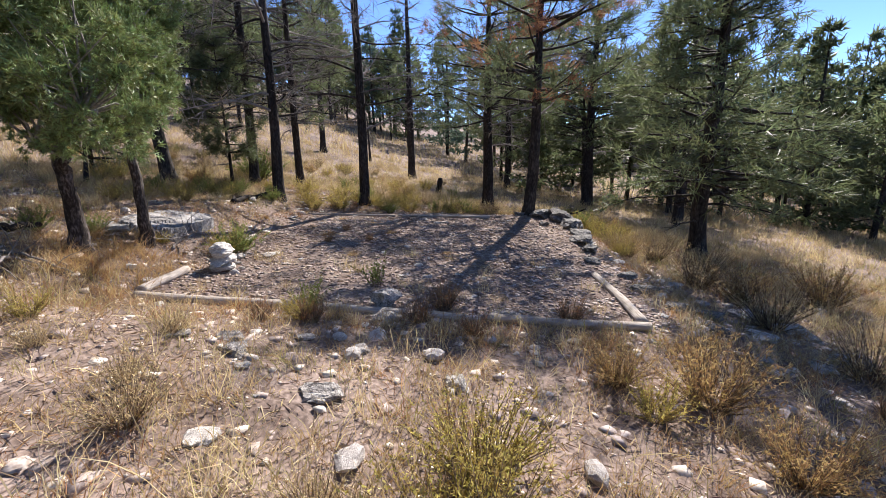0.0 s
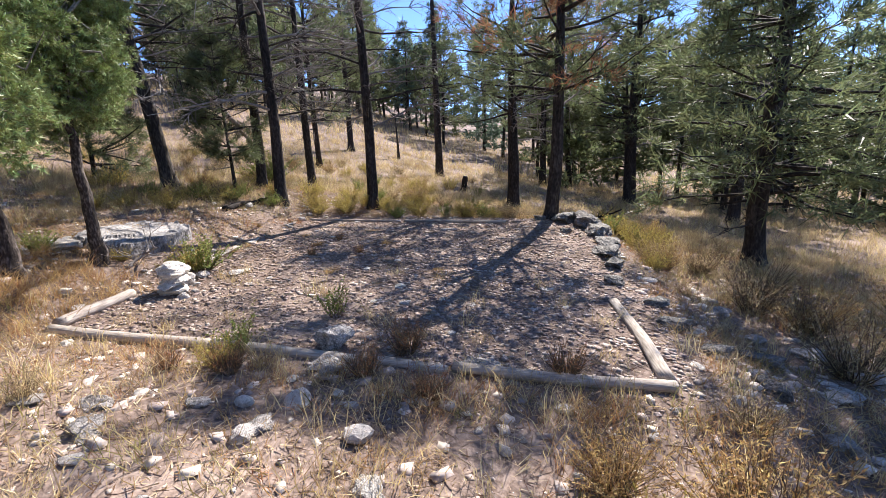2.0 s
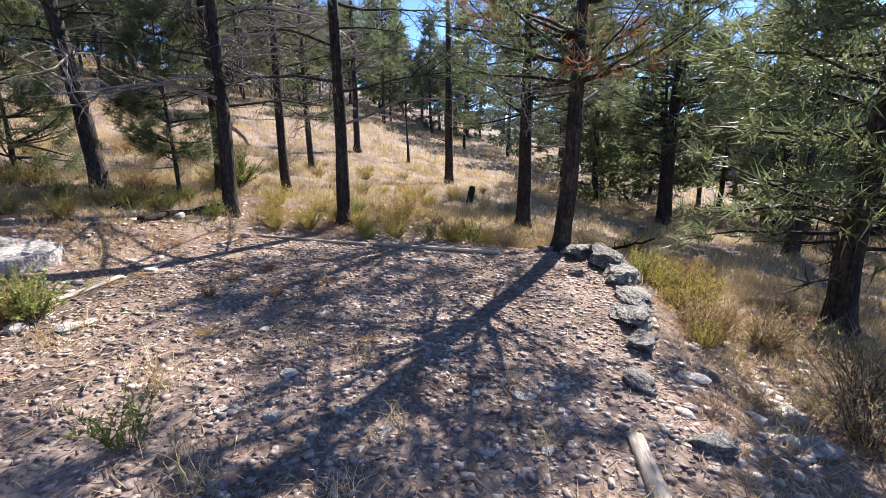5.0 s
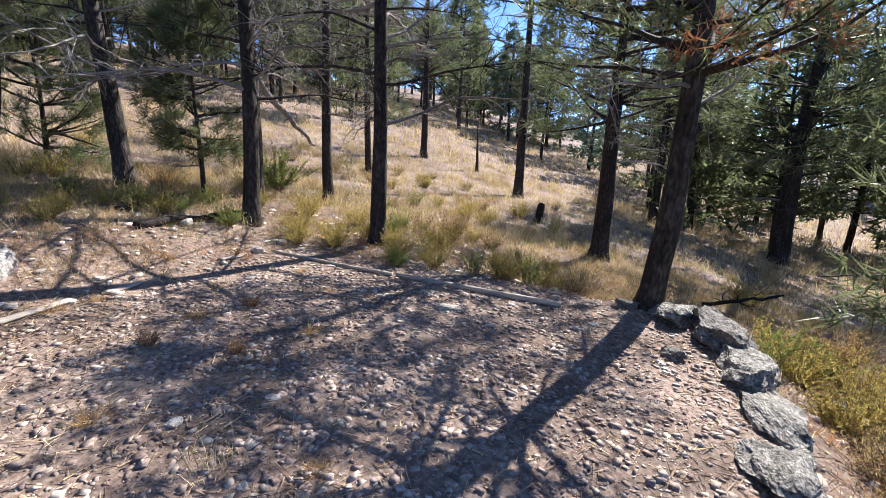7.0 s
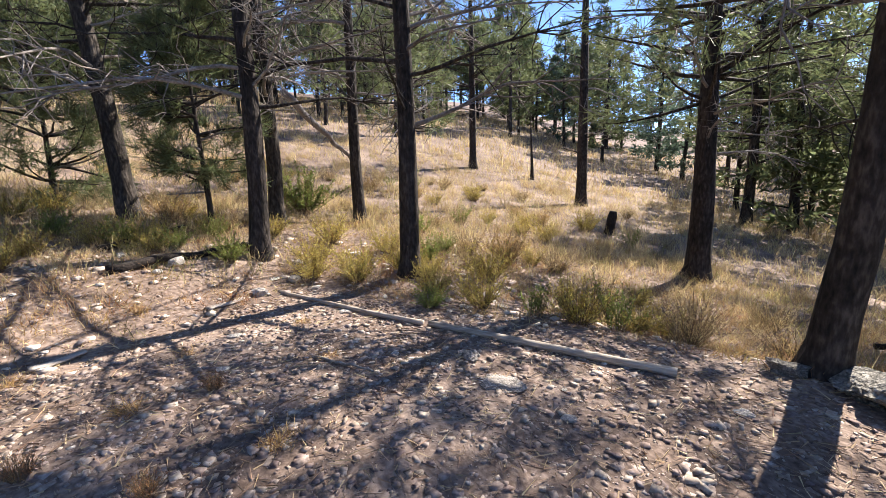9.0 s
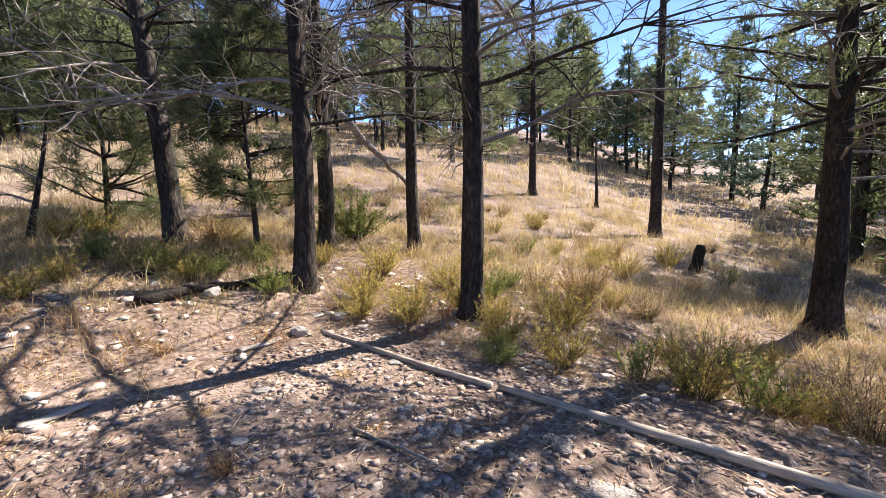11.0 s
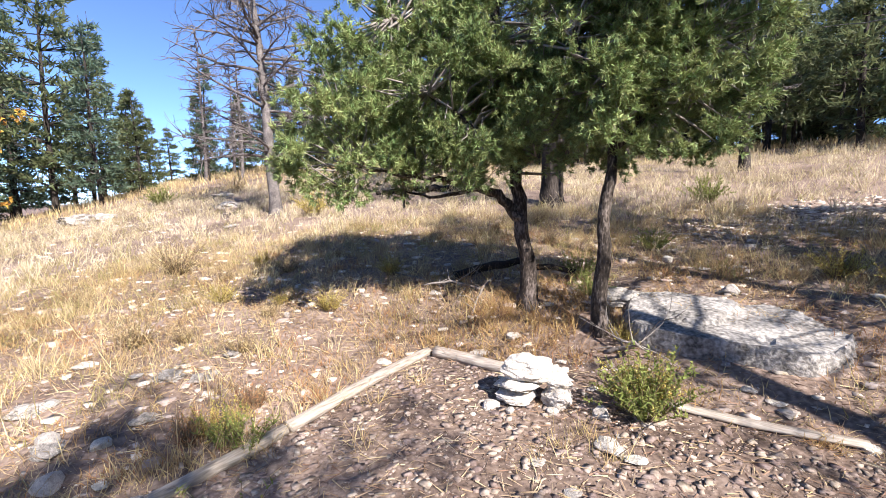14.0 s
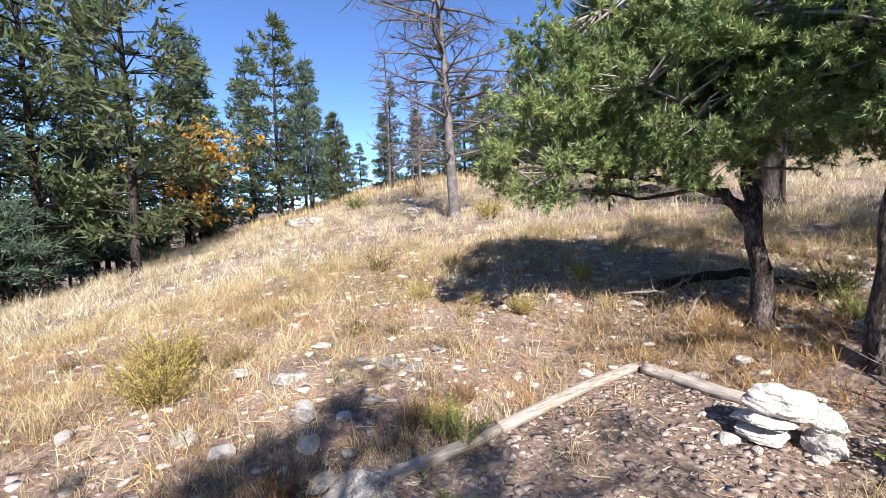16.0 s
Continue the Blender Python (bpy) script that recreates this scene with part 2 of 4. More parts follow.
gx, gy = axis(-10, 2, 0.065), axis(-3, 9, 0.065)
X, Y = np.meshgrid(gx, gy, indexing="ij")
Z = surface(X, Y)
i, j = np.meshgrid(np.arange(len(gx) - 1), np.arange(len(gy) - 1), indexing="ij")
k = i * len(gy) + j
ground = new("ground", mesh_of("ground", np.stack([X, Y, Z], -1).reshape(-1, 3), np.stack([k, k + len(gy), k + len(gy) + 1, k + 1], -1).reshape(-1, 4), SOIL, True))
tagged(ground, "stony brown hillside soil with a levelled gravel pad", "ground", kind="structure")


def on(x, y, up=0.0):
    return (float(x), float(y), float(surface(x, y)) + up)


# ---- trees ----
def limb_path(g, start, way, length, droop, n=7, wander=0.12):
    P, d = [np.array(start, float)], np.array(way, float)
    for k in range(n - 1):
        d = unit(d + g.normal(size=3) * wander + np.array([0, 0, droop]))
        P.append(P[-1] + d * length / (n - 1))
    return np.array(P)


def dead_limb(g, start, way, length, r, twigs=8, droop=-0.03):
    """A bare limb with its twigs, as one mesh's triangles."""
    s = Soup()
    P = limb_path(g, start, way, length, droop, 9, 0.10)
    s.add(*tube(P, np.linspace(r, r * 0.18, 9), 6, 0.1, g))
    for k in range(twigs):
        a = g.integers(2, 8)
        d = unit(unit(P[a] - P[a - 1]) + g.normal(size=3) * 0.7 + [0, 0, 0.05])
        q = limb_path(g, P[a], d, length * g.uniform(0.15, 0.42), droop, 5, 0.25)
        s.add(*tube(q, np.linspace(r * 0.34, r * 0.07, 5), 4))
        for kk in range(2):
            b = g.integers(1, 4)
            q2 = limb_path(g, q[b], unit(q[b + 1] - q[b] + g.normal(size=3) * 0.6), length * g.uniform(0.07, 0.18), droop, 4, 0.25)
            s.add(*tube(q2, np.linspace(r * 0.16, r * 0.05, 4), 3))
    return s


def needle_clumps(g, centres, ways, per, size, width):
    """Brushes of needles about each centre, leaning along its way."""
    N = len(centres)
    c = np.repeat(centres, per, 0)
    w = unit(g.normal(size=(N * per, 3)) + np.repeat(ways, per, 0) * 0.9 + [0, 0, 0.25])
    base = c + g.normal(size=c.shape) * size * 0.16
    return blades(base, w, size * g.uniform(0.6, 1.2, N * per), width * g.uniform(0.7, 1.3, N * per), g)


def trunk_path(g, h, lean=(0, 0), wobble=0.04):
    z = np.concatenate([[-0.25, 0, 0.08, 0.2, 0.4], np.linspace(0.8, h, 16)])
    x = lean[0] * z / h + wobble * np.sin(z * g.uniform(0.4, 0.9) + g.uniform(0, 6)) * np.clip(z, 0, 1)
    y = lean[1] * z / h + wobble * np.sin(z * g.uniform(0.4, 0.9) + g.uniform(0, 6)) * np.clip(z, 0, 1)
    return np.stack([x, y, z], 1)


def trunk_radii(P, r, h):
    z = P[:, 2]
    return r * (np.clip(1 - z / h, 0.03, 1) ** 0.75) * (1 + 0.4 * np.exp(-np.clip(z, 0, 9) / 0.12))


def conifer(name, label, at, h, r, seed, low=0.4, spread=1.8, whorls=16, per_whorl=5, clumps=7, per=14, size=0.24, width=0.02,
            shape="pine", needles=None, dead=0, dead_from=1.2, dead_to=4.5, dead_len=1.6, lean=(0, 0), twigs=8, rust=0, up=0.18, sides=10, bark=None, category="tree", group="", thick=1.0, lod=0):
    """A pine or fir: trunk, bare lower limbs, living limbs and a crown of needle brushes."""
    g = np.random.default_rng(seed)
    tree = tagged(new(name), label, category, group)
    tree.location = on(*at)
    bark = bark or BARK
    P = trunk_path(g, h, lean)
    part("trunk", mesh_of("trunk", *tube(P, trunk_radii(P, r, h), sides, 0.07, g), bark, True), tree)

    def axis_at(z):
        return np.array([np.interp(z, P[:, 2], P[:, k]) for k in range(3)])

    for k in range(dead):
        z = dead_from + (dead_to - dead_from) * (k + g.uniform(0, 0.8)) / dead
        a = g.uniform(0, 6.283)
        L = dead_len * g.uniform(0.45, 1.25)
        s = dead_limb(g, axis_at(z), (math.cos(a), math.sin(a), g.uniform(0.0, 0.45)), L, thick * (0.011 + 0.011 * L), twigs)
        part("branch", s.mesh("branch", SNAG if bark is SNAG else DEADWOOD if g.uniform() < 0.6 else BARK), tree, "bare grey dead branch")
    if whorls:
        limbs, leaves, rusty = Soup(), Soup(), Soup()
        for k in range(whorls):
            f = (k + g.uniform(-0.3, 0.3)) / whorls
            z = h * (low + (0.985 - low) * max(f, 0))
            prof = (1 - f) ** 0.8 * (0.75 + 0.25 * min(1, f * 5 + 0.4)) if shape == "fir" else (math.sin(math.pi * min(1, 0.22 + 0.8 * f)) ** 0.7 * (1 - 0.35 * f))
            for b in range(per_whorl):
                a = g.uniform(0, 6.283)
                L = spread * prof * g.uniform(0.65, 1.2) + 0.12
                way = np.array([math.cos(a), math.sin(a), g.uniform(-0.1, 0.25) + up * f])
                Q = limb_path(g, axis_at(z), way, L, 0.05 if shape == "pine" else -0.02, 6, 0.1)
                limbs.add(*(tube(Q[[0, 4]], np.linspace(0.012 + 0.012 * L, 0.005, 2), 3) if lod else tube(Q, np.linspace(0.010 + 0.012 * L, 0.004, 6), 4)))
                n = max(2, int(clumps * (0.5 + L / spread)))
                t = g.uniform(0.25 if shape == "fir" else 0.42, 1.0, n) ** 0.8 * 5
                i0 = np.minimum(t.astype(int), 4)
                c = Q[i0] + (Q[i0 + 1] - Q[i0]) * (t - i0)[:, None]
                d = unit(Q[-1] - Q[0])
                side = np.cross(d, [0, 0, 1])
                off = g.normal(size=(n, 1)) * side * L * 0.17 + g.normal(size=(n, 3)) * [0.05, 0.05, 0.09 if shape == "pine" else 0.05]
                dst = rusty if g.uniform() < rust else leaves
                dst.add(*needle_clumps(g, c + off, np.repeat(d[None], n, 0) + 0.8 * off / (L * 0.2 + 0.1), per, size, width))
        part("limbs", limbs.mesh("limbs", bark), tree)
        part("crown", leaves.mesh("crown", needles or NEEDLE), tree)
        if rusty.n:
            part("dead_needles", rusty.mesh("dead_needles", RUSTNEEDLE), tree, "rust brown dead needles")
    return tree


# pines round the pad: place, height, trunk radius, leaning
NEAR = [((-7.42, 6.12), 8.5, 0.105, (0.1, 0.0), 11, 16, 0.74, 0.8), ((-8.30, 4.66), 8.0, 0.105, (-0.1, 0.1), 12, 18, 0.74, 0.8), ((-9.80, 4.94), 8.0, 0.105, (0.15, 0.1), 13, 16, 0.7, 1.0),
        ((-9.92, 6.18), 7.5, 0.095, (-0.1, 0.0), 14, 16, 0.7, 0.9), ((-9.72, 3.20), 7.5, 0.125, (-0.4, -0.7), 15, 26, 0.33, 1.7), ((-7.0, 10.05), 6.4, 0.15, (0, 0.1), 16, 12, 0.36, 2.0), ((-4.36, 7.66), 5.7, 0.115, (0.25, 0.1), 17, 12, 0.37, 2.1)]
for at, h, r, lean, seed, dead, low, spread in NEAR:
    conifer("pine_tree", "tall dark-barked pine with bare lower branches", at, h, r, seed, low=low, spread=spread, whorls=13 if seed > 14 else 8, per_whorl=5 if seed > 15 else 4, clumps=11 if seed > 15 else 5, per=16, size=0.2, width=0.014,
            dead=dead + (6 if seed > 15 else 11), dead_from=1.5, dead_to=4.9, dead_len=1.7 if seed > 15 else 1.95, twigs=12, thick=0.72, lean=lean, sides=16, rust=0.35 if seed == 17 else 0.05, group="pines round the pad")
# the bare, thin pine with the sky behind it, and further single trees in the meadow
conifer("pine_tree", "slender half-dead pine in the dry meadow", (-12.66, 12.9), 9.0, 0.15, 21, low=0.9, whorls=3, spread=0.5, dead=34, dead_from=1.2, dead_to=8.4, dead_len=1.1, twigs=5, clumps=3)
conifer("pine_tree", "dark pine at the meadow's far edge", (-13.2, 8.2), 8.0, 0.09, 22, low=0.18, spread=1.3, whorls=16, clumps=6, per=12, dead=4, dead_to=1.8)
conifer("pine_tree", "dark pine at the meadow's far edge", (-17.1, 11.9), 9.0, 0.13, 23, low=0.3, spread=1.7, whorls=16, clumps=6, per=12, dead=8, dead_to=3)
conifer("pine_tree", "short dead pine pole in the meadow", (-16.0, 13.6), 2.2, 0.06, 24, whorls=0, dead=4, dead_from=0.8, dead_to=2.0, dead_len=0.4)
# saplings beside the leaning pine
conifer("pine_sapling", "thin young pine with sparse green needles", (-9.15, 4.15), 2.9, 0.035, 31, low=0.25, spread=0.7, whorls=10, per_whorl=5, clumps=7, per=34, size=0.17, width=0.010, dead=5, dead_from=0.4, dead_to=1.2, dead_len=0.5, category="sapling")
conifer("pine_sapling", "bushy young pine with low drooping boughs", (-10.6, 2.2), 2.4, 0.04, 32, low=0.12, spread=1.2, whorls=8, per_whorl=5, clumps=8, per=34, size=0.18, width=0.010, dead=4, dead_from=0.4, dead_to=1.0, dead_len=0.9, category="sapling")
conifer("dead_sapling", "crooked bare dead sapling in dry grass", (-9.5, 1.86), 1.7, 0.035, 33, whorls=0, dead=6, dead_from=0.4, dead_to=1.6, dead_len=0.5, lean=(-0.3, 0.2), category="sapling")
# the big dark conifers on the lower side
conifer("fir_tree", "large shaded conifer with foliage to the ground", (-1.7, 9.4), 7.2, 0.15, 41, low=0.15, spread=2.0, whorls=22, per_whorl=6, clumps=9, per=14, size=0.24, width=0.02, shape="fir", needles=NEEDLE, dead=4, dead_from=0.5, dead_to=1.2)
conifer("pine_tree", "tall pine below the pad", (-7.1, 17.0), 8.5, 0.22, 42, low=0.3, spread=2.6, whorls=16, per_whorl=6, clumps=8, per=12, size=0.32, width=0.028, dead=8, dead_to=3.6)
conifer("pine_tree", "tall pine below the pad", (-3.5, 15.7), 7.5, 0.16, 43, low=0.25, spread=2.4, whorls=16, per_whorl=6, clumps=8, per=12, size=0.32, width=0.028, dead=6, dead_to=2.8)
conifer("pine_tree", "tall pine below the pad", (-11.0, 17.3), 8.5, 0.15, 44, low=0.28, spread=2.3, whorls=16, per_whorl=6, clumps=8, per=12, size=0.32, width=0.028, dead=6, dead_to=3)
conifer("pine_tree", "thick old pine in the dry grass", (-8.05, -3.3), 11.0, 0.21, 45, low=0.22, spread=2.3, whorls=15, per_whorl=6, clumps=8, per=12, size=0.3, width=0.026, dead=6, dead_to=2.4)
conifer("dead_pine", "bare grey dead pine at the forest edge", (-13.75, -4.1), 8.0, 0.12, 46, whorls=0, dead=26, dead_from=1.0, dead_to=7.6, dead_len=1.4)
# the bare snag on the hill, and two more far behind
conifer("dead_tree", "tall bare reddish dead tree on the hill", (-2.80, -6.55), 7.0, 0.135, 51, whorls=0, dead=90, dead_from=1.2, dead_to=6.9, dead_len=1.75, twigs=14, bark=SNAG, thick=1.15, lean=(0.45, 0.0))
for at, h, seed in (((-0.4, -19.0), 6.6, 52), ((1.4, -20.0), 7.4, 53), ((0.4, -22.0), 6.0, 54)):
    conifer("dead_tree", "bare dead conifer far behind the ridge", at, h, 0.085, seed, whorls=0, dead=60, dead_from=1.0, dead_to=h * 0.97, dead_len=0.85, twigs=5, bark=SNAG, thick=1.8, group="snags behind the ridge")

# the forest all round: a few kinds, each built once and copied
KINDS = []
for kind, h, lo, sp, sh, mat, nm, lab in (("a", 10.0, 0.12, 2.3, "pine", NEEDLE, "pine_tree", "dark green pine in the forest"), ("b", 8.5, 0.2, 2.1, "pine", NEEDLE, "pine_tree", "dark green pine in the forest"),
                                         ("c", 11.0, 0.1, 1.9, "fir", BLUENEEDLE, "fir_tree", "blue-green conical fir in the forest"), ("d", 8.0, 0.08, 1.7, "fir", NEEDLE, "fir_tree", "green bushy conifer in the forest"),
                                         ("e", 9.5, 0.45, 1.8, "pine", NEEDLE, "pine_tree", "dark green pine in the forest"),
                                         ("f", 9.0, 0.34, 2.0, "pine", NEEDLE, "pine_tree", "dark green pine in the forest")):
    KINDS.append((conifer(nm, lab, (-30.0 - 5 * len(KINDS), 30.0), h, 0.14, 60 + len(KINDS), low=lo, spread=sp, whorls=15, per_whorl=6, clumps=7, per=5, size=0.38, width=0.095, shape=sh, needles=mat, lod=1,
                          dead=1, dead_to=max(2.2, lo * h), dead_len=1.2, twigs=1, sides=7, group="forest trees"), h))

LOWER = len(KINDS)
KINDS.append((conifer("fir_tree", "blue-green conical fir at the meadow's lower edge", (9.0, -13.8), 9.5, 0.14, 66, low=0.12, spread=2.0, whorls=19, per_whorl=6, clumps=10, per=11, size=0.26, width=0.036, shape="fir", needles=BLUENEEDLE,
                      dead=4, dead_from=0.6, dead_to=1.8, lod=1, group="forest trees"), 9.5))


def forest(count, yaw0, yaw1, near, far, kinds, seed, gap=2.2, clear=None, size=(0.7, 1.15)):
    g = np.random.default_rng(seed)
    got, tries = [], 0
    while len(got) < count and tries < 6000:
        tries += 1
        a, d = radians(g.uniform(yaw0, yaw1)), near + (far - near) * g.uniform() ** 0.8
        x, y = -3.5 - math.sin(a) * d, 4.5 + math.cos(a) * d
        if clear and clear(x, y) or any((x - u) ** 2 + (y - v) ** 2 < gap * gap for u, v in got):
            continue
        got.append((x, y))
        tree, h = KINDS[kinds[g.integers(len(kinds))]]
        s = g.uniform(*size)
        c = copy_thing(tree, pose(*on(x, y, -0.05), g.normal() * 1.5, g.normal() * 1.5, g.uniform(0, 360)))
        c.scale = (s, s, s * g.uniform(0.9, 1.15))


forest(30, -28, 32, 15, 26, (0, 1, 3, 3), 1, clear=lambda x, y: math.hypot(x + 1.7, y - 9.4) < 4, size=(0.65, 0.95))
forest(46, -28, 60, 25, 50, (0, 1, 2, 3), 2, size=(0.7, 1.0))
forest(22, 46, 76, 25, 44, (4, 1, 5, 0), 3, gap=2.6, size=(0.6, 0.9))
forest(54, 70, 112, 19, 46, (4, 5, 5, 1), 9, gap=2.6, size=(0.55, 0.85), clear=lambda x, y: math.hypot(x + 13.2, y - 8.2) < 2)
forest(66, 106, 152, 17.5, 40, (1, 3, 5, 0, 3), 4, gap=2.0, size=(0.5, 0.85))
forest(100, 100, 176, 27, 44, (0, 3, 3), 11, gap=1.7, size=(0.5, 0.85))
forest(44, 52, 102, 36, 60, (0, 1, 3), 12, gap=2.4, size=(0.6, 0.95))
forest(30, 138, 172, 17, 36, (0, 3, 3), 5, size=(0.45, 0.8))
forest(20, 174, 199, 23, 36, (3, 2, 3), 6, size=(0.5, 0.72))
forest(9, 219, 242, 14.5, 20, (LOWER, LOWER, 0), 10, size=(0.85, 1.1))
forest(30, 199, 240, 21, 34, (2, 2, 0, 3), 7, size=(0.6, 0.95))
forest(12, 240, 330, 18, 40, (0, 1, 3), 8, size=(0.7, 1.0))


# junipers by the pad
def juniper(label, at, seed, trunks, lobes, sprays=2600, per=22):
    g = np.random.default_rng(seed)
    tree = tagged(new("juniper_tree"), label, "tree")
    base = np.array(on(*at))
    tree.location = base
    joints = []
    for k, (pts, r0, r1) in enumerate(trunks):
        pts = np.array(pts, float)
        t = np.linspace(0, len(pts) - 1, 4 * len(pts))
        P = np.stack([np.interp(t, np.arange(len(pts)), pts[:, c]) for c in range(3)], 1) - base
        P += g.normal(size=P.shape) * 0.012
        rr = np.linspace(r0, r1, len(P))
        if k == 0:
            rr = rr * (1 + 0.6 * np.exp(-np.clip(P[:, 2], 0, 9) / 0.12))
        part("trunk" if k == 0 else "limb", mesh_of("trunk", *tube(P, rr, 12, 0.12, g), JBARK, True), tree)
        joints.append(P[len(P) // 2:])
    J = np.concatenate(joints)
    total = sum(r ** 2 for *_, r in lobes)
    leaves, twigs = Soup(), Soup()
    for x, y, z, r in lobes:
        c0 = np.array((x, y, z)) - base
        n = int(sprays * r * r / total)
        sub = c0 + unit(g.normal(size=(max(5, n // 30), 3))) * (g.uniform(0.35, 1.0, (max(5, n // 30), 1)) ** 0.5) * r * [1, 1, 0.9]
        for q in sub:
            near = J[np.argmin(((J - q) ** 2).sum(1))]
            mid = (near + q) / 2 + g.normal(size=3) * 0.08
            twigs.add(*tube(np.array([near, mid, q]), np.array([0.014, 0.008, 0.003]), 4))
        pick = sub[g.integers(len(sub), size=n)]
        out = unit(pick - c0) * 0.6 + g.normal(size=(n, 3)) * 0.55 + [0, 0, 0.25]
        c = pick + unit(out) * g.uniform(0.02, 0.2, (n, 1)) * [1, 1, 0.8]
        leaves.add(*needle_clumps(g, c, unit(out) * 1.3, per, 0.05, 0.0085))
    part("twigs", twigs.mesh("twigs", DEADWOOD), tree)
    part("crown", leaves.mesh("crown", JUNIPER), tree)
    return tree


zb = float(surface(-5.43, 0.92))
juniper("green juniper with a forked dark trunk beside the pad", (-5.43, 0.92), 71,
        [([(-5.43, 0.92, zb - 0.15), (-5.41, 0.92, zb + 0.35), (-5.34, 0.9, zb + 0.85), (-5.3, 0.88, 1.9), (-5.2, 0.83, 2.7), (-5.05, 0.8, 3.5)], 0.076, 0.03),
         ([(-5.34, 0.9, zb + 0.75), (-5.15, 0.88, zb + 0.95), (-4.85, 0.87, zb + 1.08), (-4.4, 0.86, zb + 1.12), (-3.95, 0.85, zb + 1.2)], 0.05, 0.012),
         ([(-5.0, 0.87, zb + 1.02), (-4.7, 0.7, zb + 0.95), (-4.3, 0.6, zb + 1.0)], 0.022, 0.006),
         ([(-5.3, 0.88, zb + 1.2), (-4.95, 0.95, zb + 1.5), (-4.5, 1.0, zb + 1.75)], 0.035, 0.01),
         ([(-5.25, 0.86, 2.3), (-4.8, 0.73, 2.7), (-4.3, 0.58, 3.0)], 0.035, 0.01)],
        [(-4.75, 0.9, 2.4, 0.62), (-3.8, 0.86, 1.85, 0.42), (-3.82, 0.84, 2.25, 0.36), (-4.25, 0.9, 2.1, 0.42), (-4.25, 0.54, 2.9, 0.62), (-5.3, 0.83, 3.0, 0.75), (-5.2, 0.93, 2.25, 0.45), (-4.95, 0.8, 3.6, 0.6), (-4.6, 0.1, 2.65, 0.6), (-5.5, 0.3, 2.55, 0.6), (-4.85, 0.95, 2.0, 0.42), (-5.4, 1.05, 2.1, 0.4), (-4.5, 0.75, 1.85, 0.35)], 14000)
zb = float(surface(-5.72, 1.56))
juniper("slender juniper with a light flaking trunk beside the pad", (-5.72, 1.56), 72,
        [([(-5.72, 1.56, zb - 0.15), (-5.7, 1.56, zb + 0.5), (-5.74, 1.57, zb + 1.1), (-5.8, 1.58, zb + 1.6), (-5.85, 1.6, 3.0)], 0.062, 0.02),
         ([(-5.76, 1.57, zb + 1.35), (-5.95, 1.65, zb + 1.6), (-6.3, 1.8, zb + 2.0)], 0.04, 0.012), ([(-5.76, 1.57, zb + 1.4), (-5.55, 1.6, zb + 1.75), (-5.35, 1.65, zb + 2.2)], 0.04, 0.012)],
        [(-5.85, 1.55, 2.5, 0.5), (-6.3, 1.82, 2.45, 0.5), (-5.88, 1.65, 3.05, 0.6), (-6.45, 1.75, 2.95, 0.5), (-5.4, 1.65, 2.7, 0.4), (-6.1, 1.3, 2.9, 0.5), (-5.85, 1.5, 2.1, 0.42), (-6.2, 1.75, 2.1, 0.42), (-5.5, 1.62, 2.2, 0.36)], 8600)

# the small oak in autumn colours on the lower slope
g = np.random.default_rng(81)
oak = tagged(new("oak_tree"), "small oak with orange autumn leaves", "tree")
oak.location = on(7.7, -12.3)
P = trunk_path(g, 3.6, (0.2, 0.1))
part("trunk", mesh_of("trunk", *tube(P, trunk_radii(P, 0.09, 3.8), 8, 0.1, g), BARK, True), oak)
lv, lb = Soup(), Soup()
for k in range(60):
    c = np.array([g.normal() * 0.85, g.normal() * 0.85, g.uniform(1.0, 4.6)])
    lb.add(*tube(limb_path(g, (0.05, 0, min(3.4, c[2] * 0.7)), unit(c - [0, 0, c[2] * 0.7]), np.linalg.norm(c[:2]) + 0.3, 0.05, 5), np.linspace(0.03, 0.006, 5), 4))
    lv.add(*needle_clumps(g, c + g.normal(size=(14, 3)) * 0.2, g.normal(size=(14, 3)), 9, 0.13, 0.09))
part("limbs", lb.mesh("limbs", BARK), oak)
part("crown", lv.mesh("crown", OAK), oak)


# ---- rocks ----
def rock_mesh(name, seed, sub=2, flat=0.6, rough=0.25, mat=LIME, cuts=7):
    g = np.random.default_rng(seed)
    bm = bmesh.new()
    bmesh.ops.create_icosphere(bm, subdivisions=sub, radius=0.5)
    off = Vector(g.uniform(-50, 50, 3))
    planes = [(Vector(unit(g.normal(size=3))), g.uniform(0.26, 0.42)) for _ in range(cuts)]
    for v in bm.verts:
        d = v.co.normalized()
        for n, lim in planes:
            if v.co.dot(n) > lim:
                v.co -= n * (v.co.dot(n) - lim)
        v.co *= 1 + rough * (noise.noise(d * 1.6 + off) + 0.4 * noise.noise(d * 5 + off))
        if sub > 2:
            ledge = noise.noise(Vector((d.x * 1.2, d.y * 1.2, v.co.z * 11)) + off)
            side = 1 + 0.12 * ledge + 0.05 * noise.noise(d * 13 + off)
            v.co.x *= side
            v.co.y *= side
            v.co.z *= 1 + 0.09 * noise.noise(Vector((v.co.x * 7, v.co.y * 7, 3.0)) + off)
        v.co.z *= flat
    me = bpy.data.meshes.new(name)
    bm.to_mesh(me)
    bm.free()
    me.materials.append(mat)
    return me


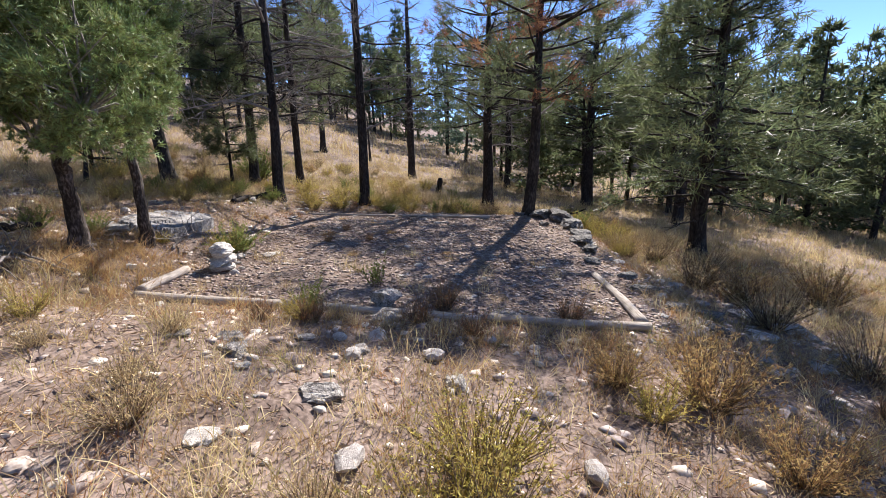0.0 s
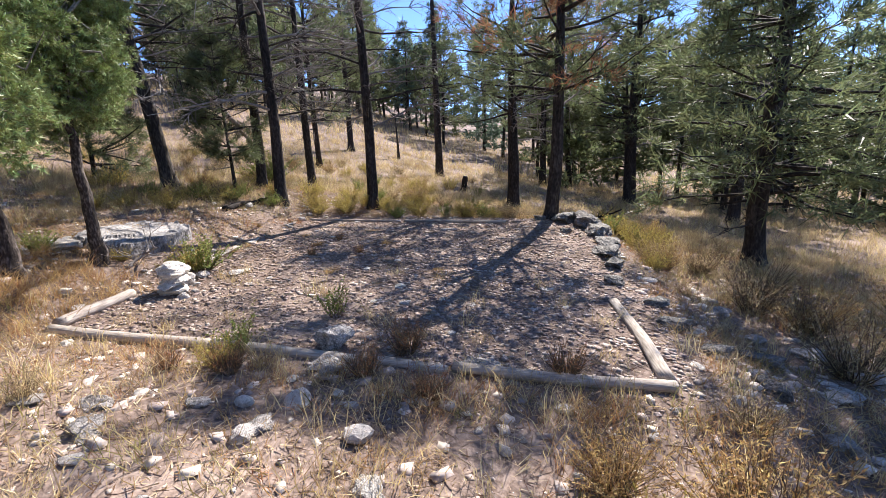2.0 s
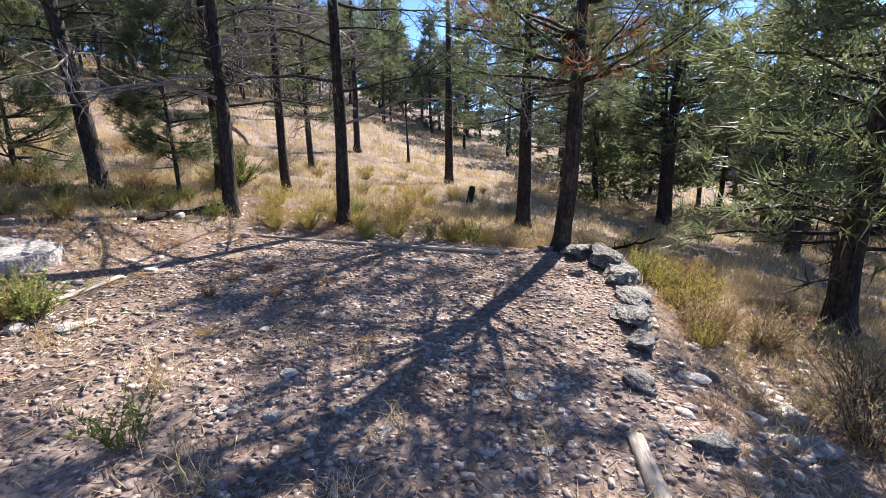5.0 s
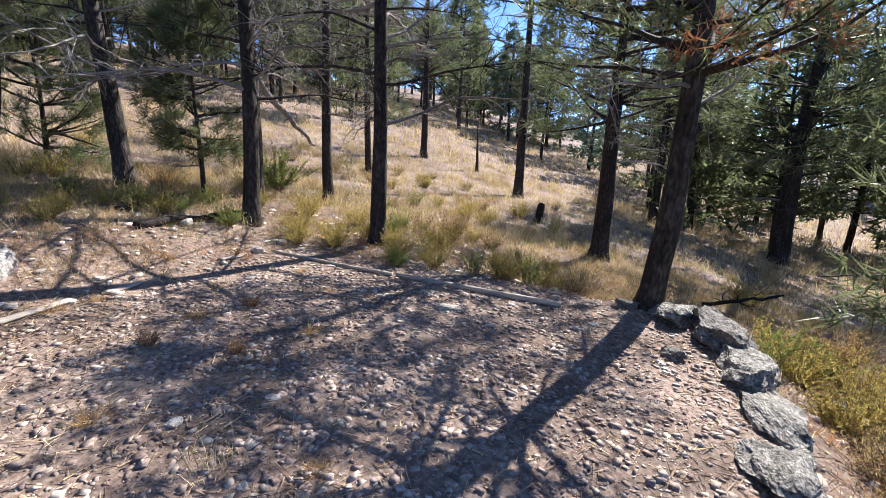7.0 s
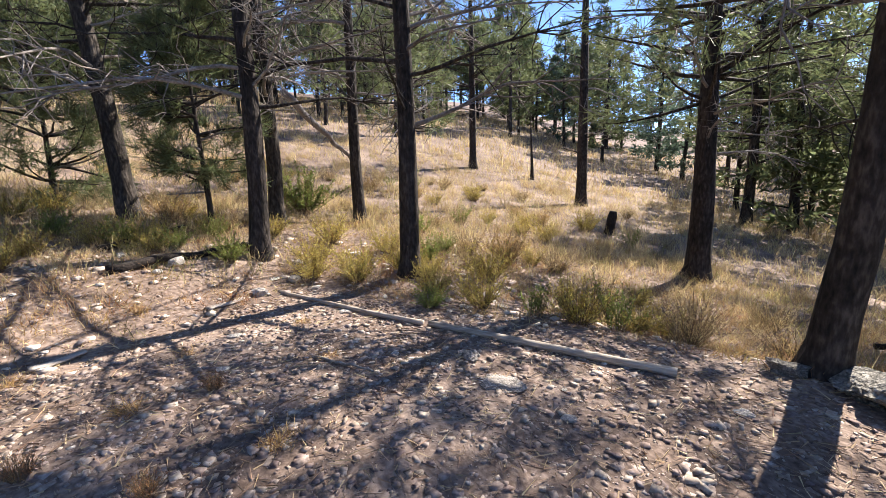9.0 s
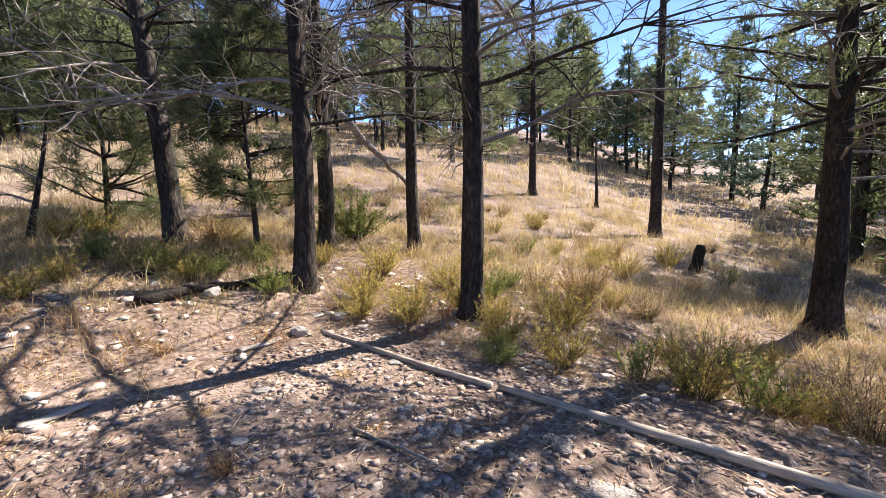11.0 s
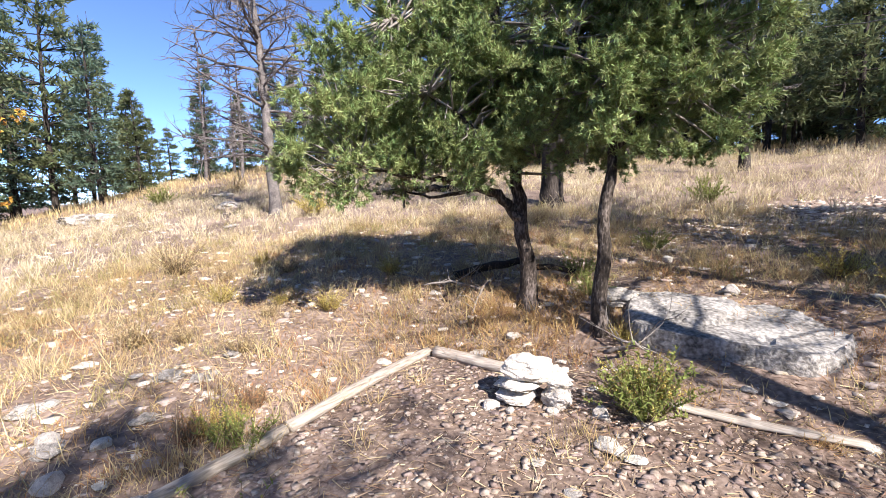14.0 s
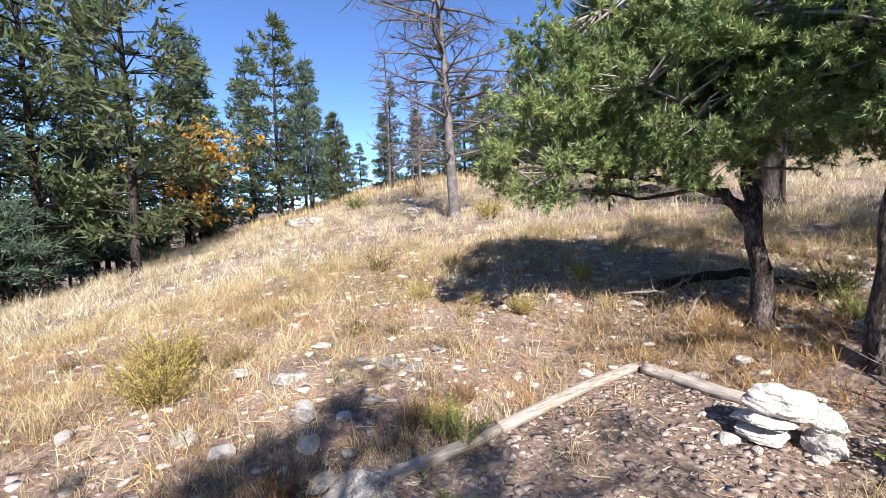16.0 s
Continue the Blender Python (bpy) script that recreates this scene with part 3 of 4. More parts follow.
ROCKS = [rock_mesh("rock", 100 + k, 2, (0.45, 0.6, 0.75, 0.35)[k % 4], mat=WHITELIME) for k in range(8)]
EDGEROCKS = [rock_mesh("rock", 130 + k, 4, (0.6, 0.5, 0.7)[k % 3], 0.32, LICHEN, 10) for k in range(5)]
BIGROCKS = [rock_mesh("rock", 120 + k, 4, (0.6, 0.5, 0.7)[k % 3], 0.3, cuts=10) for k in range(5)]


def rock(x, y, sx, sy=None, sz=None, turn=0.0, big=False, k=0, label="pale limestone rock on the ground", sink=0.12, group="", z=None, tilt=0.0):
    ob = new("rock", (BIGROCKS if big else ROCKS)[k % (5 if big else 8)])
    sy, sz = sy or sx * 0.8, sz or sx * 0.8
    ob.scale = (sx, sy, sz)
    ob.rotation_euler = (radians(tilt), radians(tilt * 0.5), radians(turn))
    half = sz * 0.28
    ob.location = (x, y, (surface(x, y) if z is None else z) + half - sink * sz)
    return tagged(ob, label, "rock", group)


# ---- the pad's border of logs and planks ----
def log(name, label, a, b, r0, r1, seed, flat=0.75, sink=0.3, rise=(0, 0)):
    g = np.random.default_rng(seed)
    a, b = np.array(a, float), np.array(b, float)
    n = 14
    L = np.linalg.norm(b - a)
    s = np.linspace(0, 1, n)
    xy = a + (b - a) * s[:, None] + (np.array([-(b - a)[1], (b - a)[0]]) / L) * (0.015 * np.sin(s * g.uniform(3, 6) + g.uniform(0, 3)))[:, None]
    r = np.linspace(r0, r1, n) * 0.86
    z = np.array([float(height(*p)) for p in xy]) + r * flat * (1 - sink) + np.linspace(rise[0], rise[1], n)
    base = np.array([a[0], a[1], z[0]])
    ang = math.atan2(*(b - a)[::-1])
    P = np.stack([s * L, (xy - a) @ np.array([-math.sin(ang), math.cos(ang)]), z - z[0]], 1)
    V, F = tube(P, r, 12, 0.05, g, True)
    V[:, 2] = np.interp(V[:, 0], P[:, 0], P[:, 2]) + (V[:, 2] - np.interp(V[:, 0], P[:, 0], P[:, 2])) * flat
    ob = new(name, mesh_of(name, V, F, TIMBER))
    ob.location, ob.rotation_euler = base, (0, 0, ang)
    return tagged(ob, label, "log", "border of the pad")


log("border_log", "weathered grey log edging the gravel pad", (-4.46, 1.06), (-3.42, 1.84), 0.052, 0.054, 1)
log("border_log", "weathered grey log edging the gravel pad", (-3.40, 1.86), (-2.56, 2.50), 0.054, 0.048, 2)
log("border_log", "weathered grey log edging the gravel pad", (-2.52, 2.55), (-2.05, 2.88), 0.05, 0.05, 3, sink=0.9)
log("border_log", "weathered grey log edging the gravel pad", (-2.02, 2.90), (-0.93, 3.74), 0.05, 0.055, 4)
log("border_log", "pale flat-hewn timber edging the gravel pad", (-1.00, 3.80), (-1.84, 4.82), 0.062, 0.05, 5, flat=0.6)
log("border_plank", "half-buried grey plank edging the gravel pad", (-4.50, 1.12), (-4.98, 1.66), 0.06, 0.055, 6, flat=0.9)
log("border_plank", "pale half-buried plank edging the pad", (-5.62, 2.38), (-6.20, 3.05), 0.055, 0.05, 7, flat=0.4)
log("border_plank", "pale half-buried plank edging the pad", (-6.36, 3.24), (-6.55, 3.48), 0.045, 0.04, 8, flat=0.4)
log("border_plank", "pale half-buried plank edging the pad", (-7.15, 4.18), (-7.38, 4.45), 0.045, 0.04, 9, flat=0.4)
log("border_pole", "thin barkless pole lying along the pad", (-7.50, 4.78), (-6.12, 5.76), 0.02, 0.026, 10, flat=1.0, sink=0.1)
log("border_pole", "thin barkless pole lying along the pad", (-6.08, 5.79), (-4.70, 6.85), 0.027, 0.033, 11, flat=1.0, sink=0.1)

# the cairn: flat stones piled on the pad
zc = float(surface(-4.85, 1.98))
for x, y, sx, sy, sz, turn, k, up, tilt in ((-4.80, 1.96, 0.40, 0.31, 0.17, 165, 0, -0.02, 0), (-4.81, 1.97, 0.42, 0.32, 0.18, 160, 1, 0.055, -3), (-4.87, 1.99, 0.41, 0.31, 0.28, 162, 2, 0.125, 4),
                                          (-5.03, 2.16, 0.25, 0.24, 0.27, 100, 3, -0.03, 9), (-5.05, 2.11, 0.25, 0.23, 0.24, 125, 4, 0.09, 14)):
    x, y = -4.89 + 0.88 * (x + 4.89), 2.03 + 0.88 * (y - 2.03)
    stone = rock(x, y, sx * 0.82, sy * 0.85, sz, turn, True, k, "flat pale limestone stone piled in a cairn", 0.0, "stones of the cairn", zc + up, tilt)
    stone.data = rock_mesh("rock", 140 + k, 4, 0.62, 0.16, WHITELIME, 8)
for x, y, s, k in ((-4.62, 2.0, 0.14, 1), (-5.18, 2.34, 0.15, 2), (-5.02, 2.62, 0.19, 3), (-5.08, 2.75, 0.11, 4), (-4.93, 2.2, 0.1, 5), (-4.7, 2.12, 0.08, 6)):
    rock(x, y, s, None, None, 40 * k, False, k, "loose pale stone beside the cairn")
# the great slab between the junipers and the pines, and its lower ledge
g = np.random.default_rng(95)
bm = bmesh.new()
bmesh.ops.create_grid(bm, x_segments=60, y_segments=44, size=0.5)
for v in bm.verts:
    x, y = v.co.x * 2, v.co.y * 2
    edge = max(abs(x) ** 3 + abs(y) ** 3, 0) ** (1 / 3)
    a = math.atan2(y, x)
    reach = 0.82 + 0.14 * noise.noise((math.cos(a) * 1.6, math.sin(a) * 1.6, 4.0)) + 0.05 * noise.noise((math.cos(a) * 6, math.sin(a) * 6, 9.0))
    n3 = noise.noise((x * 2, y * 2, 1.0))
    top = 0.10 + 0.035 * n3 + 0.012 * noise.noise((x * 9, y * 9, 2.0)) + 0.03 * math.floor(2.2 * noise.noise((x * 1.1, y * 1.1, 7.0)))
    fall = min(1, max(0, (edge - reach) / 0.13))
    v.co = (x * 0.90, y * 0.60, top * (1 - fall) - 0.30 * fall)
slab_mesh = bpy.data.meshes.new("rock_slab")
bm.to_mesh(slab_mesh)
bm.free()
slab_mesh.materials.append(SLAB)
slab = tagged(new("rock_slab", slab_mesh), "large flat pale limestone slab set in soil", "rock")
slab.location, slab.rotation_euler = on(-6.38, 2.02, -0.02), (radians(11), radians(2), radians(129))
slab.scale = (0.86, 0.72, 0.9)
rock(-6.05, 1.3, 0.6, 0.45, 0.2, 30, True, 3, "low pale limestone ledge", 0.25)
# stones on and round the pad
rock(-2.80, 2.50, 0.31, 0.24, 0.34, 25, True, 0, "lichen-grey limestone block beside the border log", 0.05)
rock(-2.52, 2.30, 0.2, 0.15, 0.12, 60, True, 2)
rock(-1.92, 3.08, 0.30, 0.19, 0.14, 30, True, 3, "flat pale limestone on the pad")
rock(-5.46, 5.84, 0.20, 0.13, 0.13, 10, True, 4, "flat grey stone on the gravel")
rock(-5.05, 5.85, 0.3, 0.24, 0.1, 50, True, 3, "flat grey stone on the gravel", 0.25)
rock(-3.5, 3.65, 0.13, 0.1, 0.07, 70, False, 1)
for x, y, sx, sy, sz, turn, k in ((-4.05, 7.60, 0.52, 0.40, 0.42, 120, 1), (-4.45, 7.45, 0.22, 0.18, 0.22, 20, 0), (-3.62, 7.50, 0.70, 0.44, 0.50, 140, 2), (-3.22, 7.12, 0.66, 0.44, 0.44, 120, 3), (-2.86, 6.75, 0.62, 0.34, 0.30, 130, 4),
                                  (-2.62, 6.25, 0.56, 0.34, 0.3, 125, 1), (-3.62, 6.92, 0.17, 0.15, 0.17, 0, 2), (-3.0, 8.2, 0.34, 0.24, 0.26, 30, 3), (-2.35, 5.85, 0.36, 0.26, 0.22, 100, 0), (-2.1, 5.35, 0.3, 0.2, 0.2, 140, 4),
                                  (-1.6, 5.1, 0.26, 0.2, 0.16, 60, 3), (-1.3, 4.75, 0.28, 0.18, 0.18, 20, 2), (-0.95, 4.6, 0.3, 0.22, 0.2, 80, 1), (-0.75, 4.95, 0.34, 0.24, 0.22, 10, 0), (-0.55, 4.35, 0.24, 0.2, 0.18, 150, 2)):
    rock(x, y, sx, sy, sz, turn, True, k, "lichened grey limestone rock on the pad's broken edge", 0.15, "rocks on the pad's edge").data = EDGEROCKS[k]
rock(-2.66, 2.34, 0.3, 0.22, 0.16, 80, True, 4, "pale stone outside the border log", 0.2)
for x, y, s in ((2.4, -9.7, 1.3), (1.8, -9.9, 0.8), (-1.4, -8.6, 0.7), (-0.9, -11.4, 0.9), (-2.4, -8.8, 0.5), (0.5, -7.4, 0.4), (-1.0, -11.9, 0.7), (-2.0, -5.3, 0.45)):
    rock(x, y, s, s * 0.7, s * 0.55, 30 * s * 7, True, int(s * 10), "weathered limestone outcrop on the dry hill", 0.2, "outcrops on the hill")

for x, y, s, k in ((-0.25, 4.9, 0.3, 1), (0.0, 5.4, 0.4, 2), (-0.5, 5.6, 0.3, 3), (0.2, 4.6, 0.28, 4), (-0.9, 5.5, 0.26, 0), (-1.3, 5.9, 0.3, 1), (0.4, 5.0, 0.35, 3), (-0.15, 4.1, 0.24, 2), (-1.5, 6.4, 0.3, 4), (0.7, 3.2, 0.4, 1), (-2.6, 1.1, 0.22, 2), (-2.85, 1.15, 0.2, 3), (-2.6, 1.55, 0.17, 0), (-3.0, 0.9, 0.16, 1), (-2.2, 1.7, 0.24, 4), (-1.9, 1.2, 0.26, 3), (-1.5, 1.9, 0.2, 2)):
    rock(x, y, s, s * 0.75, s * 0.6, 70 * k, True, k, "pale limestone rock on the stony slope", 0.2, "rocks on the slope")
g = np.random.default_rng(91)
count = 0
while count < 230:
    x, y = g.uniform(-8.5, 1.5), g.uniform(-2.5, 7.5)
    gap = float(pad_gap(x, y))
    if gap < 0.12 or gap > 4.5 or g.uniform() < gap / 5:
        continue
    count += 1
    s = 0.05 + 0.15 * g.uniform() ** 2.2
    rock(x, y, s, s * g.uniform(0.6, 0.9), s * g.uniform(0.5, 0.9), g.uniform(0, 360), False, int(g.integers(8)), "small pale limestone stone in dry grass", g.uniform(0.05, 0.3), "loose stones")
for _ in range(40):
    p, q = g.uniform(0.2, 4.2), g.uniform(0.2, 4.8)
    x, y = PAD_W + PAD_U * p + PAD_V * q
    s = 0.05 + 0.09 * g.uniform() ** 2
    rock(x, y, s, s * 0.75, s * 0.5, g.uniform(0, 360), False, int(g.integers(8)), "small flat stone on the gravel pad", 0.2, "loose stones on the pad")

# gravel: chips on the pad and in the soil around
tv, tf = None, None
bm = bmesh.new()
bmesh.ops.create_cube(bm, size=0.8)
bmesh.ops.delete(bm, geom=[f for f in bm.faces if f.normal.z < -0.5], context="FACES_ONLY")
bmesh.ops.triangulate(bm, faces=bm.faces)
tv = np.array([v.co[:] for v in bm.verts])
tf = np.array([[v.index for v in f.verts] for f in bm.faces])
bm.free()


def chips(name, label, xy, s, g, mat=None):
    N = len(xy)
    V = np.repeat(tv[None], N, 0) * g.uniform(0.45, 1.35, (N, 8, 3))
    V = V * (s[:, None] * np.stack([g.uniform(0.8, 1.4, N), g.uniform(0.6, 1.0, N), g.uniform(0.16, 0.4, N)], 1))[:, None]
    a = g.uniform(0, 6.283, N)
    c, sn = np.cos(a)[:, None], np.sin(a)[:, None]
    V = np.stack([V[..., 0] * c - V[..., 1] * sn, V[..., 0] * sn + V[..., 1] * c, V[..., 2]], -1)
    V += np.concatenate([xy, (surface(xy[:, 0], xy[:, 1]) + s * 0.06)[:, None]], 1)[:, None]
    F = (tf[None] + 8 * np.arange(N)[:, None, None]).reshape(-1, 3)
    return tagged(new(name, mesh_of(name, V.reshape(-1, 3), F, mat or CHIP)), label, "gravel", kind="stuff")


n = 34000
p, q = g.uniform(-0.1, 4.7, n), g.uniform(-0.1, 5.1, n)
chips("gravel", "pinkish grey limestone gravel on the pad", PAD_W + PAD_U * p[:, None] + PAD_V * q[:, None], 0.008 + 0.055 * g.uniform(size=n) ** 5, g)
xy = np.stack([g.uniform(-9, 2.5, 24000), g.uniform(-4, 8, 24000)], 1)
gap = pad_gap(xy[:, 0], xy[:, 1])
xy = xy[(gap > 0.1) & (g.uniform(size=len(xy)) > gap / 5)]
chips("gravel", "pale stone chips in the soil round the pad", xy, 0.010 + 0.10 * g.uniform(size=len(xy)) ** 6, g, PALECHIP)
xy = np.stack([g.normal(-9.6, 1.2, 1500), g.normal(0.2, 0.45, 1500)], 1)
chips("gravel", "pale stone chips on the trodden path", xy, 0.03 + 0.09 * g.uniform(size=1500) ** 2, g, PALECHIP)
n = 2600
xy = np.stack([g.uniform(-5, 4, n), g.uniform(-10, 0, n)], 1)
chips("gravel", "scattered pale stones on the dry hill", xy, 0.02 + 0.12 * g.uniform(size=n) ** 4, g, PALECHIP)


# ---- grass and litter ----
def tufts(name, label, xy, per, h, width, mat, g, spread=0.06, flop=0.35, bent=True):
    N = len(xy)
    per_xy = np.repeat(xy, per, 0) + g.normal(size=(N * per, 2)) * spread
    base = np.concatenate([per_xy, (surface(per_xy[:, 0], per_xy[:, 1]) - 0.01)[:, None]], 1)
    way = np.concatenate([g.normal(size=(N * per, 2)) * flop, np.ones((N * per, 1))], 1)
    hh = np.repeat(h, per) * g.uniform(0.35, 1.1, N * per)
    V, F = blades(base, way, hh, width * g.uniform(0.6, 1.3, N * per), g, 0.3, bent)
    return tagged(new(name, mesh_of(name, V, F, mat)), label, "grass", kind="stuff")


def keep_grass(xy, g):
    """Thick on the meadow and the hill, thin round the pad, none on it."""
    x, y = xy[:, 0], xy[:, 1]
    gap = pad_gap(x, y)
    p, q = pad_pq(x, y)
    w = np.clip((gap - 0.15) / 2.2, 0, 1)
    w = np.where((q < 1) & (p > -3), np.clip((gap - 0.1) / 5 + 0.24, 0.24, 1) * (gap > 0.1), w)
    w = w * np.clip(0.75 + 0.9 * waves(x, y, 2.3, 9), 0.12, 1)
    w = w * (1 - 0.8 * np.exp(-((y - 0.2) / 0.5) ** 2) * (x < -7.5) * (x > -13))
    w = np.where(((x + 6.5) ** 2 + (y - 1.95) ** 2) < 0.8, 0, w)
    return xy[g.uniform(size=len(xy)) < w]


g = np.random.default_rng(101)


def disc(n, r0, r1):
    a, r = g.uniform(*((0, 6.283) if r1 < 9 else (0.55, 5.7)), n), np.sqrt(g.uniform(r0 * r0, r1 * r1, n))
    return np.stack([-3.5 + r * np.cos(a), 4.0 + r * np.sin(a)], 1)


xy = keep_grass(disc(9000, 0, 8), g)
tufts("grass", "dry straw-coloured grass round the pad", xy, 20, g.uniform(0.1, 0.34, len(xy)), 0.0045, STRAW, g)
xy = keep_grass(disc(3600, 0, 8), g)
tufts("grass", "faded yellow-green grass round the pad", xy, 20, g.uniform(0.08, 0.26, len(xy)), 0.0045, GREENGRASS, g)
xy = keep_grass(disc(10500, 7, 18), g)
clump = 0.75 + 0.55 * waves(xy[:, 0], xy[:, 1], 1.3, 21)
hill = xy[:, 1] < 1.0 - 0.12 * xy[:, 0] - 1.2
for mask, mat, label in ((~hill, STRAW, "tall golden dry grass on the slope"), (hill, PALESTRAW, "bleached dry grass on the hill")):
    tufts("grass", label, xy[mask], 22, g.uniform(0.2, 0.55, mask.sum()) * clump[mask], 0.007, mat, g, 0.075)
xy = keep_grass(disc(2600, 7, 18), g)
tufts("grass", "faded green grass among the golden grass", xy, 12, g.uniform(0.14, 0.36, len(xy)), 0.008, GREENGRASS, g, 0.1)
xy = keep_grass(disc(15000, 17, 42), g)
tufts("grass", "tall golden dry grass on the far slope", xy, 9, g.uniform(0.25, 0.55, len(xy)), 0.034, STRAW, g, 0.25, bent=False)
xy = disc(6500, 0, 6.5)
xy = xy[(pad_gap(xy[:, 0], xy[:, 1]) > 0.15) & (waves(xy[:, 0], xy[:, 1], 1.1, 12) > -0.12)]
tufts("grass", "short golden brown grass stubble on stony soil", xy, 12, g.uniform(0.04, 0.14, len(xy)), 0.005, STRAW, g, 0.07, 0.8)
xy = disc(5200, 0, 6.8)
xy = xy[(pad_gap(xy[:, 0], xy[:, 1]) > 0.12) & (waves(xy[:, 0], xy[:, 1], 0.9, 17) > -0.15)]
tufts("grass", "golden-brown grass on stony soil", xy, 16, g.uniform(0.05, 0.19, len(xy)), 0.0045, GOLDGRASS, g, 0.06, 0.6)
xy = disc(1300, 0, 6.5)
xy = xy[(pad_gap(xy[:, 0], xy[:, 1]) > 0.15) & (waves(xy[:, 0], xy[:, 1], 1.6, 14) > 0.05)]
tufts("grass", "rust-brown dry grass on stony soil", xy, 30, g.uniform(0.08, 0.2, len(xy)), 0.004, RUSTGRASS, g, 0.06, 0.5)
pq = np.stack([g.uniform(-0.2, 4.6, 60), g.uniform(-0.42, -0.06, 60)], 1)
xy = PAD_W + pq[:, :1] * PAD_U + pq[:, 1:] * PAD_V
tufts("grass", "dry grass tufts along the border logs", xy, 34, g.uniform(0.08, 0.24, 60), 0.004, STRAW, g, 0.05)
tufts("grass", "rust-brown grass tufts along the border logs", xy[:34] + [0.08, -0.05], 30, g.uniform(0.08, 0.2, 34), 0.004, RUSTGRASS, g, 0.05)
# tufts on the pad and along its border
pq = np.stack([g.uniform(0.1, 4.4, 26), g.uniform(0.0, 1.6, 26) ** 1.3], 1)
xy = PAD_W + pq[:, :1] * PAD_U + pq[:, 1:] * PAD_V
tufts("grass", "thin dry tufts on the gravel pad", xy, 40, g.uniform(0.1, 0.24, 26), 0.004, STRAW, g, 0.05)
n = 90000
xy = disc(n, 0, 8)
a = g.uniform(0, 6.283, n)
base = np.concatenate([xy, (surface(xy[:, 0], xy[:, 1]) + 0.008)[:, None]], 1)
V, F = blades(base, np.stack([np.cos(a), np.sin(a), g.normal(0, 0.12, n)], 1), g.uniform(0.02, 0.15, n), 0.007, g)
tagged(new("needle_litter", mesh_of("needle_litter", V, F, LITTER)), "fallen pine needles and straw on the ground", "litter", kind="stuff")


# tussocks on the pad, and golden grass about the junipers' feet
xy = np.array([(-5.6, 3.9), (-6.3, 4.1), (-7.1, 3.7), (-6.05, 2.95), (-6.2, 3.2), (-5.0, 4.6), (-5.9, 5.0), (-6.6, 4.9), (-4.4, 3.4), (-3.6, 4.3)])
tufts("grass", "round golden grass tussocks on the gravel pad", xy, 130, g.uniform(0.07, 0.14, len(xy)), 0.004, GOLDGRASS, g, 0.035, 0.9)
xy = np.stack([g.normal(-5.15, 0.42, 90), g.normal(1.1, 0.4, 90)], 1)
xy = xy[pad_gap(xy[:, 0], xy[:, 1]) > 0.06]
tufts("grass", "golden grass about the junipers' feet", xy, 40, g.uniform(0.1, 0.3, len(xy)), 0.0045, GOLDGRASS, g, 0.05, 0.5)


# ---- bushes ----
def bush_parts(seed, stems, h, r, leaves, size, width):
    g = np.random.default_rng(seed)
    s, lv = Soup(), Soup()
    for k in range(stems):
        a, o = g.uniform(0, 6.283), g.uniform(0.05, 1) ** 0.6
        way = np.array([math.cos(a) * o * r / h, math.sin(a) * o * r / h, 1.0])
        P = limb_path(g, (math.cos(a) * 0.04, math.sin(a) * 0.04, -0.02), unit(way), h * g.uniform(0.55, 1.1), 0.0, 5, 0.16)
        s.add(*tube(P[[0, 2, 4]], np.linspace(0.0035, 0.001, 3), 3))
        t = g.uniform(0.8, 4, leaves)
        i0 = np.minimum(t.astype(int), 3)
        c = P[i0] + (P[i0 + 1] - P[i0]) * (t - i0)[:, None]
        lv.add(*blades(c, g.normal(size=(leaves, 3)) + [0, 0, 0.7], size * g.uniform(0.5, 1.2, leaves), width, g))
    return s, lv


BUSH = {}
for key, mat, args in (("yellow", YELLOWBUSH, (201, 75, 0.40, 0.34, 34, 0.026, 0.010)), ("green", GREENBUSH, (202, 65, 0.42, 0.36, 38, 0.036, 0.012)), ("weed", GREENBUSH, (203, 16, 0.42, 0.16, 26, 0.045, 0.011)),
                       ("rust", RUSTGRASS, (204, 90, 0.24, 0.14, 5, 0.06, 0.004)), ("big", YELLOWBUSH, (205, 170, 0.5, 0.5, 34, 0.024, 0.009)), ("golden", GOLDENBUSH, (207, 120, 0.46, 0.42, 30, 0.03, 0.008)), ("dry", STRAW, (206, 80, 0.38, 0.3, 16, 0.03, 0.007))):
    s, lv = bush_parts(*args)
    BUSH[key] = (s.mesh("stems", STEM), lv.mesh("leaves", mat))
LABELS = {"yellow": "low yellow-green flowering shrub in dry grass", "green": "low green leafy shrub in dry grass", "weed": "thin upright green weed on gravel", "rust": "rust-red dry grass clump", "big": "broad yellowish flowering shrub on stony soil", "golden": "tall golden-brown dry shrub on stony soil", "dry": "dry straw-coloured shrub on stony soil"}


def bush(key, x, y, s=1.0, turn=0.0, sz=None, label=""):
    ob = tagged(new("shrub"), label or LABELS[key], "shrub")
    ob.location, ob.scale, ob.rotation_euler = on(x, y), (s, s, sz or s), (0, 0, radians(turn))
    part("stems", BUSH[key][0], ob)
    part("leaves", BUSH[key][1], ob)
    return ob


